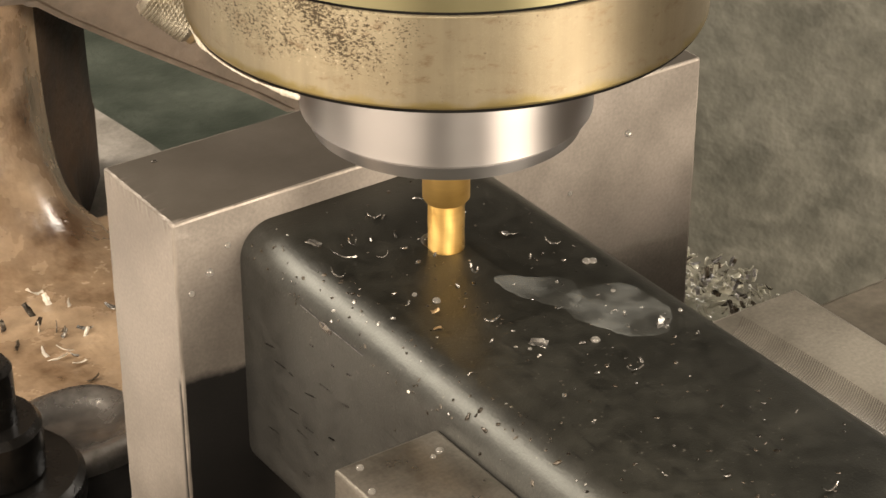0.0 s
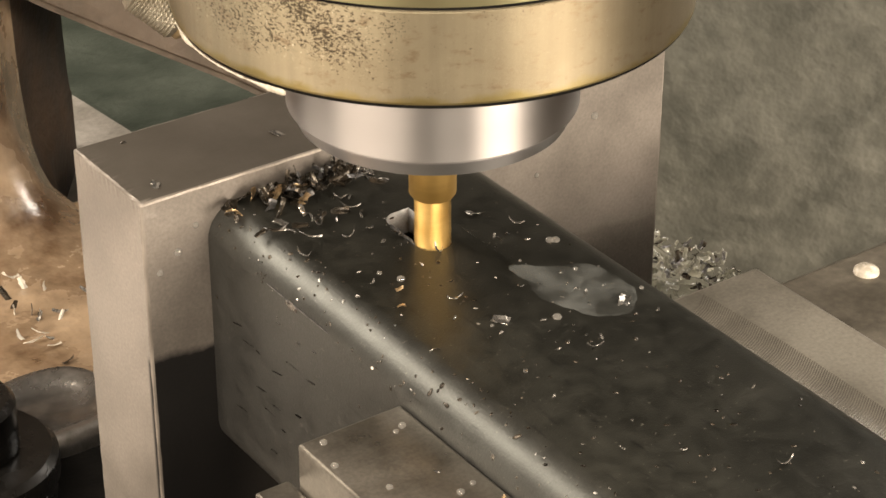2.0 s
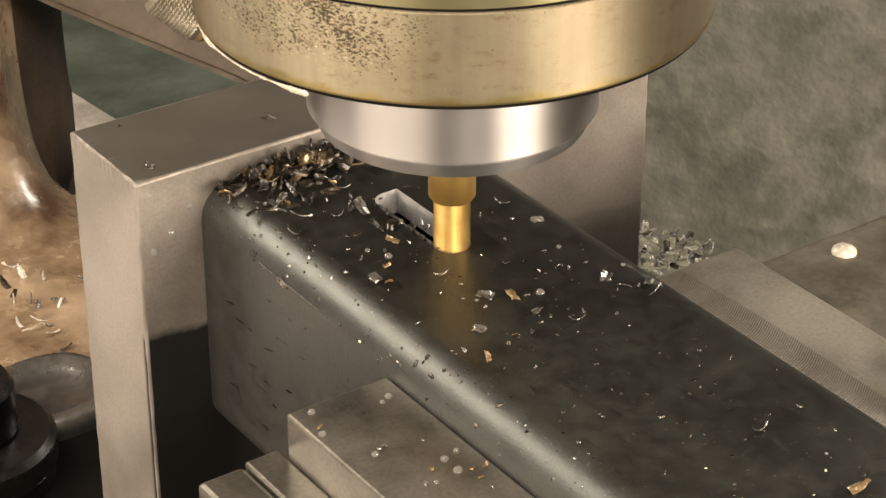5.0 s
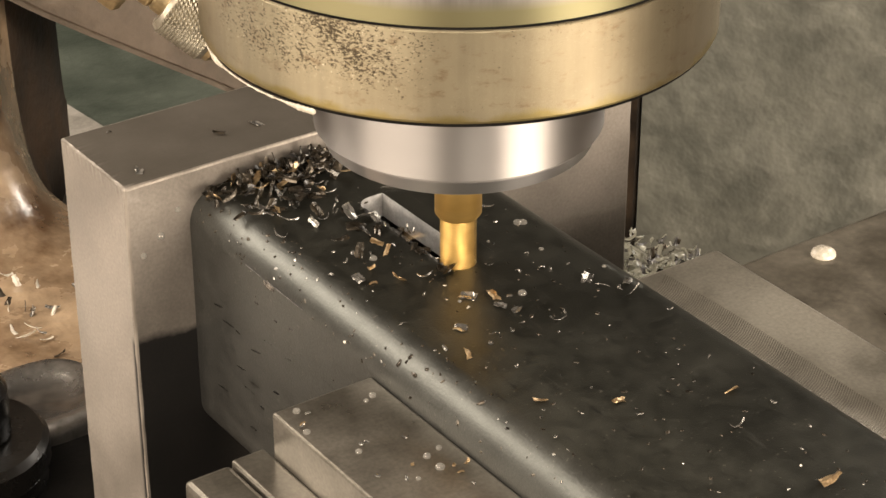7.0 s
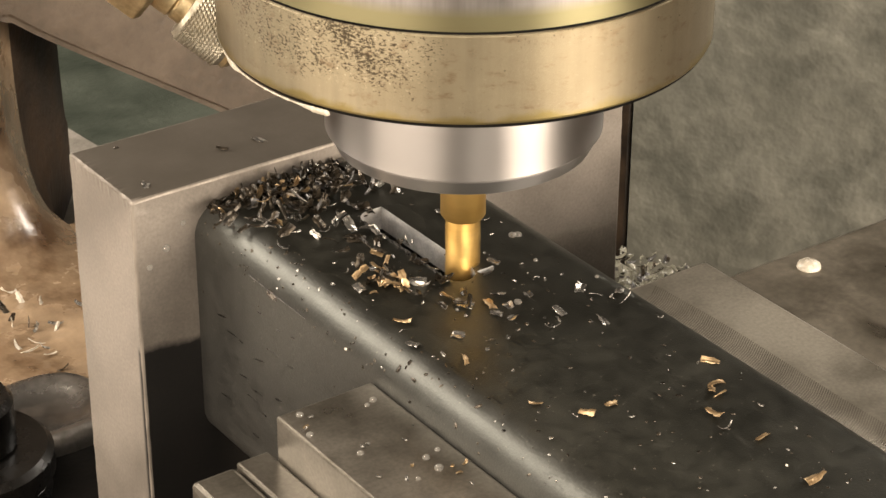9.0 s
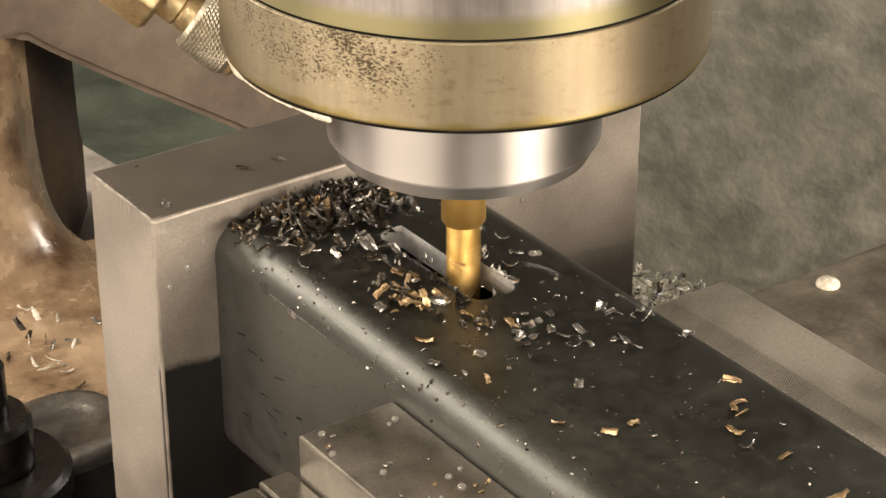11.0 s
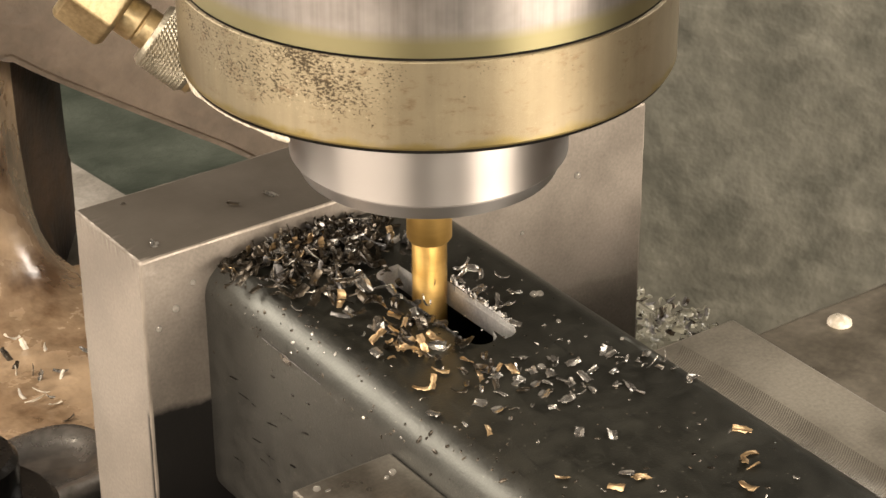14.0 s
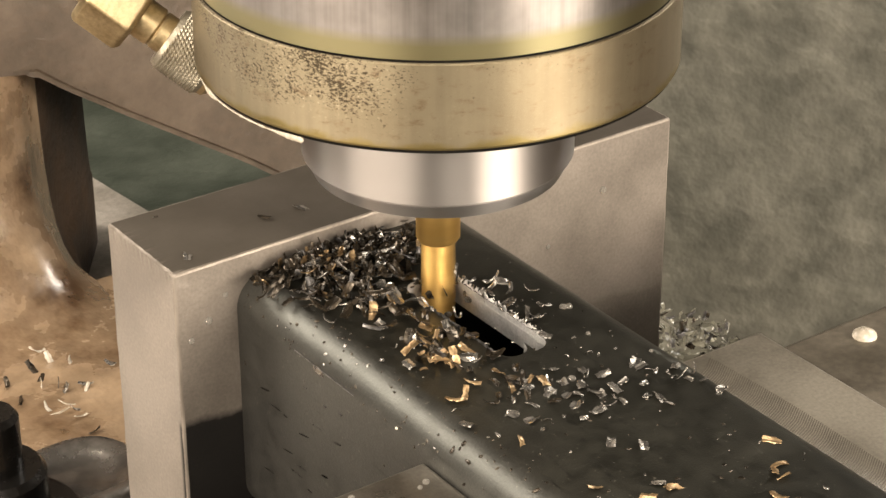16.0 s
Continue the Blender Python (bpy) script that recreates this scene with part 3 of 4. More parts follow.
def steel_tube():
    tube = on_table(thing("steel_tube", "black square steel tube with rounded corners, clamped in the vise", "steel tube"))
    outer = rounded(12.6, 63.4, TOP - 50.8, TOP, 6.5)
    inner = rounded(12.6 + WALL, 63.4 - WALL, TOP - 50.8 + WALL, TOP - WALL, 2.2)
    bm = bmesh.new()
    loops = []
    for pts in (outer, inner):
        loops.append([[bm.verts.new((x * MM, y * MM, z * MM)) for x, z in pts] for y in (0, -330)])
    n = len(outer)
    for i in range(n):
        j = (i + 1) % n
        bm.faces.new((loops[0][0][i], loops[0][0][j], loops[0][1][j], loops[0][1][i]))
        bm.faces.new((loops[1][0][j], loops[1][0][i], loops[1][1][i], loops[1][1][j]))
        for e in (0, 1):
            bm.faces.new((loops[0][e][j], loops[0][e][i], loops[1][e][i], loops[1][e][j]))
    bmesh.ops.recalc_face_normals(bm, faces=bm.faces[:])
    body = part("tube_body", bm, M_SCALE, tube)
    cutter = part("slot_cutter", prism_z(rounded(HOLE[0], HOLE[1], HOLE[2], HOLE[3], 3.0), TOP - WALL - 2, TOP + 2), M_CUT)
    mod = body.modifiers.new("slot", "BOOLEAN")
    mod.operation, mod.solver, mod.object = "DIFFERENCE", "EXACT", cutter
    mod.material_mode = "TRANSFER"
    dg = bpy.context.evaluated_depsgraph_get()
    me = bpy.data.meshes.new_from_object(body.evaluated_get(dg))
    body.modifiers.clear()
    body.data = me
    bpy.data.objects.remove(cutter)
    smooth(body, 30)
    # what is still to be cut: two strips that shrink ahead of the cutter
    s1 = part("uncut_strip", end_bar(6.1, -28.5), M_SCALE, tube)
    s2 = part("uncut_strip", end_bar(3.7, 33.5), M_SCALE, tube)
    for s in (s1, s2):
        s.data.materials.append(M_CUT)
    # a scraped line and a bare, rusty spot on its side
    part("scrape", box(12.50, 12.60, -39, -20, -10.15, -9.95, 0.03), M_BURR, tube, "thin bright scrape")
    bm = bmesh.new()
    bmesh.ops.create_icosphere(bm, subdivisions=2, radius=1, matrix=Matrix.Translation(Vector((12.60, -27.6, -10.6)) * MM) @ Matrix.Diagonal((0.05 * MM, 1.9 * MM, 0.9 * MM, 1)))
    spot = part("bare_spot", bm, M_JAW_OILY, tube, "bare scraped spot")
    for y, z in ((-26.8, -10.4), (-29.0, -10.9)):
        bm = bmesh.new()
        bmesh.ops.create_icosphere(bm, subdivisions=1, radius=1, matrix=Matrix.Translation(Vector((12.6, y, z)) * MM) @ Matrix.Diagonal((0.12 * MM, 0.55 * MM, 0.5 * MM, 1)))
        part("pit", bm, M_GREASE_GAP, spot)
    # dark dashes scored along its side
    rng = random.Random(9)
    bm = bmesh.new()
    for _ in range(17):
        y, z = -8 - abs(rng.gauss(12, 14)), rng.uniform(-46, -13)
        a, w = rng.uniform(0.6, 2.2), rng.uniform(0.12, 0.32)
        tilt = rng.uniform(-0.25, 0.05)
        corners = [bm.verts.new((12.56 * MM, (y + dy * a) * MM, (z + dz * w + tilt * dy * a) * MM)) for dy, dz in ((-1, 0), (-0.4, -1), (0.7, -0.8), (1, 0), (0.5, 0.9), (-0.5, 0.8))]
        back = [bm.verts.new((12.62 * MM, v.co.y, v.co.z)) for v in corners]
        bm.faces.new(corners)
        for p in range(6):
            bm.faces.new((corners[p], back[p], back[(p + 1) % 6], corners[(p + 1) % 6]))
    bmesh.ops.recalc_face_normals(bm, faces=bm.faces[:])
    part("score_marks", bm, M_DARK, tube, "short dark scratches")
    return tube, s1, s2


def prism_z(outline, z0, z1):
    bm = bmesh.new()
    a = [bm.verts.new((x * MM, y * MM, z0 * MM)) for x, y in outline]
    b = [bm.verts.new((x * MM, y * MM, z1 * MM)) for x, y in outline]
    n = len(a)
    for i in range(n):
        bm.faces.new((a[i], a[(i + 1) % n], b[(i + 1) % n], b[i]))
    bm.faces.new(a[::-1])
    bm.faces.new(b)
    bmesh.ops.recalc_face_normals(bm, faces=bm.faces[:])
    return bm


def end_bar(width, length):
    """A strip of the tube's wall; its end at y = 0 is hollowed by the cutter."""
    w, s = width / 2, 1 if length > 0 else -1
    r = 3.05
    pts = [(-w, length), (w, length)]
    for k in range(9):
        x = w - 2 * w * k / 8
        pts.append((x, s * math.sqrt(max(0.0, r * r - x * x)) if width > 5 else 0.0))
    bm = prism_z(pts, TOP - WALL + 0.1, TOP - 0.004)
    for f in bm.faces:
        f.material_index = 0 if abs(f.normal.z) > 0.5 else 1
    return bm


TUBE, STRIP_A, STRIP_B = steel_tube()
BURRS = []


def burrs():
    """Torn rims that the cutter throws up along the slot."""
    rng = random.Random(17)
    for side, count in ((0, 15), (1, 15)):
        for k in range(count):
            u = (k + 0.5) / count
            y = -24 - 26 * u
            bm = bmesh.new()
            rows = []
            n = 9
            for i in range(n):
                v = (i / (n - 1) - 0.5) * 2.1
                h = rng.uniform(0.15, 1.0) if side else rng.uniform(0.2, 0.75)
                lean = (0.5 if side else -0.6) * h + rng.gauss(0, 0.12)
                rows.append([bm.verts.new(((dx + lean * f) * MM, (v + rng.gauss(0, 0.05)) * MM, (-1.2 + (1.2 + h) * f) * MM)) for dx, f in ((-0.09, 0), (-0.05, 1), (0.05, 1), (0.09, 0))])
            for a, b in zip(rows, rows[1:]):
                for j in range(3):
                    bm.faces.new((a[j], a[j + 1], b[j + 1], b[j]))
            bmesh.ops.recalc_face_normals(bm, faces=bm.faces[:])
            ob = part("burr", bm, M_CUT if side else M_BURR, TUBE)
            x = 45.2 if side else 35.4
            when = 9.2 + (1 - u) * 6.4 if side else 0.4 + u * 6.6
            BURRS.append((ob, x, y, when))


burrs()


def vise():
    v = on_table(thing("machine_vise", "oily steel machine vise holding the black tube", "vise"))
    part("base", box(-60, 150, -300, -66, -97, -30, 2), M_JAW_OILY, v)
    part("jaw_plate", box(-6.4, 12.5, -220, -60, -60, -12.2, 0.5), M_JAW_OILY, v, "ground steel jaw plate with chips")
    part("jaw_carrier", box(-12.7, -6.5, -220, -57.2, -62, -20.4, 0.5), M_JAW_OILY, v)
    part("slide", box(-40, -12.8, -220, -61, -70, -24.0, 1.0), M_JAW_OILY, v)
    part("slide_rib", box(-21.4, -12.9, -220, -57.2, -62, -20.9, 1.0), M_JAW_OILY, v)
    plate = part("fixed_jaw_plate", box(63.5, 86.8, -220, -60, -60, -12.2, 0.8), M_JAW, v, "milled steel jaw plate")
    # crescent tool marks milled into the plate's inner edge
    bm = bmesh.new()
    rows = []
    for i in range(270):
        y = -66 - i * 0.5
        w = 9.5 + 0.012 * i + 0.5 * math.sin(i * 0.045)
        for dy, dz in ((0.0, 0.0), (0.25, 0.03)):
            rows.append([bm.verts.new(((63.6 + w * u) * MM, (y - dy + 4.2 * u * u) * MM, (-12.2 + 0.04 + 2.2 * dz * (1 - u)) * MM)) for u in (0, 0.35, 0.7, 1.0)])
    for a, b in zip(rows, rows[1:]):
        for k in range(3):
            bm.faces.new((a[k], a[k + 1], b[k + 1], b[k]))
    bm.faces.ensure_lookup_table()
    # two steel tones stand for the marks' lit and shaded sides
    for i, f in enumerate(bm.faces):
        f.material_index = (i // 3) % 2
    ob = part("scalloped_face", bm, M_JAW, plate, "fine crescent milling marks")
    ob.data.materials.append(M_JAW_BODY)
    part("fixed_jaw", box(86.9, 172, -220, -62.5, -80, -15.4, 1.0), M_JAW_BODY, v, "flat oily steel jaw body")
    return v


vise()


def clamp():
    c = on_table(thing("table_clamp", "blackened clamping nut with stud and rounded strap on the table", "clamp"), -11, 66, -97)
    smooth(part("washer", lathe([(16.6, 0), (17.6, 0.6), (17.6, 4.4), (16.8, 5.0)], 56), M_DARK, c))
    smooth(part("flange_nut", lathe([(17.6, 5.0), (18.6, 5.8), (18.6, 10.6), (17.2, 12.0), (13.4, 12.6)], 56), M_DARK, c))
    smooth(part("collar", lathe([(10.0, 12.5), (10.8, 13.4), (10.8, 23.4), (9.6, 25)], 48), M_DARK, c))
    smooth(part("stud", lathe([(6.0, 24), (6.0, 37.0), (5.0, 38.4)], 32), M_DARK, c))
    # the strap is dished round the nut
    bm = bmesh.new()
    rings = []
    n = 40
    for k, z in ((1.0, 0.0), (1.0, 2.4), (0.97, 4.4), (0.9, 5.4), (0.8, 5.2), (0.62, 4.0), (0.5, 2.6)):
        row = []
        for i in range(n):
            a = 2 * math.pi * i / n
            ca, sa = math.cos(a), math.sin(a)
            row.append(bm.verts.new(((26 + 15.5 * k * abs(ca) ** 0.8 * (1 if ca > 0 else -1)) * MM, (16 + 14.5 * k * abs(sa) ** 0.8 * (1 if sa > 0 else -1)) * MM, z * MM)))
        rings.append(row)
    for p, q in zip(rings, rings[1:]):
        for i in range(n):
            bm.faces.new((p[i], p[(i + 1) % n], q[(i + 1) % n], q[i]))
    bm.faces.new(rings[0][::-1])
    bm.faces.new(rings[-1])
    smooth(part("strap", bm, M_STRAP, c, "rounded grey strap, dished round the nut"), 60)
    return c


clamp()


def bracket():
    b = on_table(thing("end_bracket", "oily brown cast bracket with an arched opening at the table's end", "machine casting"))
    section = [(-60, 262), (-40, 230), (-20, 206), (0, 190), (20, 181), (36, 177.5), (46, 178), (51, 180), (55, 184), (62, 191), (69, 200), (78, 210), (86, 219), (93, 229), (96, 240)]
    normal = [(-0.8, -0.6), (-0.75, -0.65), (-0.65, -0.75), (-0.5, -0.85), (-0.3, -0.95), (-0.1, -1), (0.1, -1), (0.3, -0.9), (0.4, -0.6), (0.1, -0.3), (0.06, -0.1), (0.05, -0.05), (0.05, 0), (0.05, 0), (0.05, 0), (0.05, 0)]
    levels = [(-220, 46), (-97.5, 46), (-96.5, 33), (-95, 26), (-92, 19), (-87, 12.5), (-80, 7), (-72, 3.2), (-62, 1.0), (-52, 0), (-30, 0), (10, 0), (70, 0)]

    def skin(k0, k1):
        bm = bmesh.new()
        rows = []
        for z, f in levels:
            rows.append([bm.verts.new(((x + nx * f * 0.55) * MM, (y + ny * f) * MM, z * MM)) for (x, y), (nx, ny) in list(zip(section, normal))[k0:k1]])
        for p, q in zip(rows, rows[1:]):
            for k in range(len(p) - 1):
                bm.faces.new((p[k], p[k + 1], q[k + 1], q[k]))
        return bm

    smooth(part("post", skin(0, 10), M_BROWN, b), 80)
    # inner side turns from the light; its shade is painted in
    smooth(part("post_side", skin(9, 15), M_SIDE_SHADE, b, "inner side with its shade painted black-brown"), 80)
    bm = prism([(-80, 70), (-80, -33), (42, -34), (54, -36), (63, -43), (79, -54), (115, -78), (127, -87), (139, -87), (139, 70)], 172, 232)
    bmesh.ops.bevel(bm, geom=[e for e in bm.edges if e.calc_length() < 0.2], offset=2 * MM, segments=3, affect="EDGES")
    part("brace", bm, M_BRACE, b, "dull brown-grey cast brace")
    part("ledge", prism_z([(-60, 190), (118, 190), (116, 240), (112, 281), (98, 364), (92, 400), (-60, 400)], -168, -120), M_PALE, b, "pale bare metal ledge")
    return b


bracket()


def saddle():
    g = on_table(thing("green_saddle", "dark green painted machine saddle behind the table's end", "machine saddle"))
    part("plate", prism_z([(-120, 176), (170, 176), (170, 290), (330, 290), (330, 900), (-120, 900)], -200, -170), M_GREEN, g)
    part("skirt", box(-110, 165, 180, 880, -1049.5, -200, 4), M_GREEN, g)
    return g


saddle()


# ---- chips ----
def chip_mesh(name, rng, length, width, curl, twist, material):
    """A thin curled flake of steel."""
    bm = bmesh.new()
    n, m = 7, 3
    th = 0.10
    layers = []
    for side in (0, 1):
        rows = []
        for i in range(n):
            u = i / (n - 1) - 0.5
            a = u * curl
            rad = length / max(curl, 0.15)
            cx, cz = rad * math.sin(a), rad * (1 - math.cos(a))
            row = []
            wv = width * (0.75 + 0.25 * math.cos(u * 2.4)) * rng.uniform(0.6, 1.15)
            for j in range(m):
                v = j / (m - 1) - 0.5
                y = v * wv
                z = cz + 0.12 * width * math.cos(v * 3) + twist * u * v * width + side * th
                row.append(bm.verts.new((cx * MM, y * MM, z * MM)))
            rows.append(row)
        layers.append(rows)
    for i in range(n - 1):
        for j in range(m - 1):
            a = layers[0]
            bm.faces.new((a[i][j], a[i + 1][j], a[i + 1][j + 1], a[i][j + 1]))
            a = layers[1]
            bm.faces.new((a[i][j], a[i][j + 1], a[i + 1][j + 1], a[i + 1][j]))
    for i in range(n - 1):
        for j, s in ((0, 1), (m - 1, -1)):
            q = (layers[0][i][j], layers[1][i][j], layers[1][i + 1][j], layers[0][i + 1][j])
            bm.faces.new(q if s > 0 else q[::-1])
    for j in range(m - 1):
        bm.faces.new((layers[0][0][j], layers[0][0][j + 1], layers[1][0][j + 1], layers[1][0][j]))
        bm.faces.new((layers[0][-1][j], layers[1][-1][j], layers[1][-1][j + 1], layers[0][-1][j + 1]))
    me = bpy.data.meshes.new(name)
    bm.to_mesh(me)
    bm.free()
    me.materials.append(material)
    return me


CHIPS = []          # object, resting place, turn, time of landing (0: there from the start)


def chips():
    rng = random.Random(7)
    kinds = {}
    for key, material in (("bright", M_SWARF), ("straw", M_STRAW), ("dark", M_BURNT)):
        kinds[key] = [chip_mesh("metal_chip", rng, L, W, c, tw, material) for L, W, c, tw in
                      ((3.4, 1.3, 0.8, 0.5), (2.8, 1.5, 0.4, -0.4), (4.2, 0.9, 1.4, 0.8), (2.4, 1.2, 0.2, 0.2), (3.6, 1.7, 0.5, -0.7))]
        kinds[key + "_small"] = [chip_mesh("metal_chip", rng, L, W, c, tw, material) for L, W, c, tw in ((1.2, 0.5, 0.8, 0.3), (0.9, 0.6, 0.4, 0), (1.6, 0.35, 2.8, 0.5))]

    kinds["curl"] = [chip_mesh("metal_chip", rng, L, W, c, tw, M_SWARF) for L, W, c, tw in ((4.5, 0.4, 3.2, 0.6), (3.6, 0.45, 2.2, -0.5), (5.0, 0.35, 1.4, 0.9))]
    kinds["flake"] = [chip_mesh("metal_chip", rng, L, W, c, tw, M_SWARF) for L, W, c, tw in ((2.6, 1.7, 0.25, 0.1), (2.2, 1.9, 0.35, -0.2), (3.0, 1.5, 0.5, 0.3))]
    words = {"flake": "flat bright steel flake", "curl": "thin bright steel curl", "bright": "bright curled steel chip", "straw": "straw-coloured curled steel chip", "dark": "dark oily steel chip"}

    def add(kind, x, y, z, land, group, flat=1.0, where="on the tube", size=1.0):
        ob = new("metal_chip", rng.choice(kinds[kind]))
        tagged(ob, words[kind.split("_")[0]] + " lying " + where, "metal chip", group)
        ob.scale = (size, size, size)
        turn = (rng.gauss(0, 22) * flat + (180 if rng.random() < 0.5 else 0), rng.gauss(0, 22) * flat, rng.uniform(0, 360))
        CHIPS.append((ob, Vector((x, y, z)) * MM, turn, land))

    g = "chips on the tube"
    # heap against the block, growing through the cut
    for i in range(72):
        u = rng.random()
        x = min(46, max(15.5, rng.gauss(27, 7)))
        y = -1.2 - abs(rng.gauss(0, 8.5))
        land = 0.25 + 13.5 * u ** 1.5
        hgt = max(0, 3.6 * u * (1 - abs(x - 29) / 18) * (1 + y / 20))
        kind = rng.choices(("dark", "bright", "straw"), (0.85, 0.10, 0.05))[0]
        add(kind, x, y, TOP + 0.5 + hgt * rng.uniform(0.5, 1), land, g, 1.4)
    for i in range(14):
        add("flake", min(44, max(18, rng.gauss(30, 7))), -2 - abs(rng.gauss(0, 7)), TOP + 1.2 + rng.random() * 1.6, rng.uniform(9.5, 13.5), g, 1.2, size=rng.uniform(0.8, 1.15))
    # along the slot's near side
    for i in range(38):
        add(rng.choices(("dark", "bright", "straw"), (0.62, 0.22, 0.16))[0], rng.uniform(24, 34.5), rng.uniform(-52, -20), TOP + 0.5 + rng.random() * 0.8, rng.uniform(3, 14.5), g, 1.3)
    for i in range(14):
        add(rng.choice(("straw", "dark", "dark")), rng.gauss(26, 1.6), rng.gauss(-46, 2.0), TOP + 0.5 + rng.random() * 2.2, rng.uniform(7.6, 9.0), g, 2.5)
    # burrs and curls on the slot's far rim, left where the cutter has passed on its way back
    for i in range(10):
        y = -50 + 27 * i / 9
        add("bright_small" if i % 3 else "bright", 45.25 + rng.gauss(0, 0.2), y, TOP + 0.45 + rng.random() * 0.4, 9.0 + (y + 49) / 26 * 6.6, g, 2.6)
    for i in range(8):
        y = -23 - 27 * i / 7
        add("dark" if i % 2 else "bright_small", 35.0 + rng.gauss(0, 0.4), y, TOP + 0.5, 0.8 + 6.2 * i / 7, g, 2.4)
    # on the far side of the slot
    for i in range(12):
        add("bright", rng.uniform(46, 52), rng.uniform(-46, -24), TOP + 0.4, rng.uniform(10, 14), g)
    # chips that lie singly: kind, size, first and last moment of landing (0: there from the start), places on the tube
    single = (
        ("flake", 1.0, 0, 0, ((32.6, -58.9), (20.3, -12.1), (49.5, -28.1), (52.5, -65.7))),
        ("straw_small", 1.3, 0, 0, ((22.2, -46.2), (24.1, -42.0))),
        ("bright_small", 1.0, 0, 0, ((22.1, -37.9), (17.8, -39.8), (26.5, -54.6), (38.4, -62.7), (43.0, -71.3), (25.8, -81.6), (33.3, -102.9), (31.8, -22.4), (31.1, -27.6), (34.5, -27.7), (47.1, -37.2), (51.5, -40.9), (48.5, -57.9), (48.6, -60.5), (49.6, -52.7), (34.8, -71.1), (27.1, -72.9), (55.0, -71.1), (32.3, -37.4))),
        ("curl", 0.9, 0, 0, ((40.0, -73.7), (30.4, -49.5), (53.1, -96.1), (43.2, -113.9), (17.6, -23.7), (27.5, -22.8), (33.4, -10.4), (36.9, -35.7), (53.3, -35.0), (25.3, -16.5), (29.0, -16.2), (18.8, -59.8))),
        ("straw", 1.0, 3.5, 6.8, ((36.1, -61.7), (21.8, -74.4), (23.1, -91.3), (33.6, -98.2), (49.2, -105.7), (45.1, -132.2))),
        ("flake", 0.9, 2.6, 6.6, ((35.2, -64.5), (36.7, -67.1), (25.7, -66.6), (57.1, -70.7), (20.7, -44.1))),
        ("curl", 0.7, 3.2, 6.5, ((29.8, -71.1), (31.6, -72.4), (53.8, -69.5), (56.1, -73.4), (54.9, -71.4))),
        ("bright_small", 1.0, 2.5, 6.5, ((20.0, -70.4), (52.4, -112.1), (44.8, -57.0), (27.6, -37.0), (19.4, -100.2), (57.0, -81.5))),
        ("straw", 1.0, 7.1, 8.9, ((27.1, -40.8), (26.3, -44.4), (24.6, -45.3), (44.6, -109.9), (46.5, -118.9), (28.3, -98.1), (20.5, -57.8), (31.5, -54.9), (54.9, -97.0))),
        ("straw", 1.3, 8.26, 8.3, ((50.0, -102.8), (48.9, -104.2))),
        ("flake", 1.0, 7.2, 9.0, ((44.3, -70.3), (48.9, -76.5), (43.7, -62.2), (17.6, -65.1), (38.6, -63.4), (39.5, -58.8))),
        ("dark", 0.9, 7.2, 9.0, ((27.8, -51.8), (35.1, -55.0), (31.6, -57.4), (29.4, -56.0), (33.0, -59.5))),
        ("flake", 0.9, 9.4, 13.9, ((37.3, -86.2), (33.5, -82.5), (27.1, -69.7), (37.6, -74.1), (41.4, -70.0), (49.7, -71.6), (45.5, -65.6), (32.4, -61.8), (32.1, -95.7), (47.6, -74.9), (36.0, -70.2), (40.2, -66.4), (34.9, -64.7), (40.8, -69.3), (52.3, -67.0))),
        ("bright", 0.75, 9.4, 13.9, ((34.4, -74.5), (59.0, -80.4), (52.8, -70.4), (56.4, -74.6), (43.0, -73.4), (30.2, -66.3), (38.3, -68.0), (28.6, -63.0), (46.9, -69.2), (58.4, -76.6))),
        ("curl", 0.8, 9.4, 13.9, ((58.6, -73.9), (42.8, -64.6), (36.6, -62.5), (55.0, -72.6))),
        ("straw", 0.9, 9.4, 13.5, ((23.0, -57.2), (34.7, -59.5), (30.6, -60.2), (26.0, -55.0), (33.2, -97.7))),
        ("dark", 0.85, 9.4, 13.5, ((48.6, -78.8), (31.0, -64.0), (27.4, -60.4), (24.6, -62.0), (34.0, -67.4))))
    for kind, size, first, last, places in single:
        for x, y in places:
            add(kind, x, y, TOP + (0.25 if "small" in kind or kind == "curl" else 0.4), rng.uniform(first, last), g, 0.7 if kind != "flake" else 0.45, size=size * rng.uniform(0.85, 1.15))
    # thin bright curls round the start of the cut
    for i in range(16):
        x = rng.uniform(20, 44)
        add("curl", x, -2.5 - rng.random() * (20 if x < 34 else 9), TOP + 0.3, 0 if i < 5 else rng.uniform(0.3, 2.6), g, 1.0, size=rng.uniform(0.7, 1.2))
    # on the vise, the block and the table
    for i in range(14):
        add(rng.choice(("bright_small", "straw_small", "bright_small")), rng.uniform(-5, 11), -rng.uniform(62, 95), -12.2 + 0.25, rng.choice((0, 0, 4, 4.5, 6)), "chips on the vise", 0.5, "on the vise jaw")
    for x, y, k, land in ((5.7, 4.9, "flake", 0.9), (24.8, 9.6, "dark", 5.8), (32.7, 9.3, "flake", 1.8), (8.4, 21.9, "dark_small", 0)):
        add(k, x, y, 0.35, land, "chips on the block", 0.3, "on the steel block")


chips()


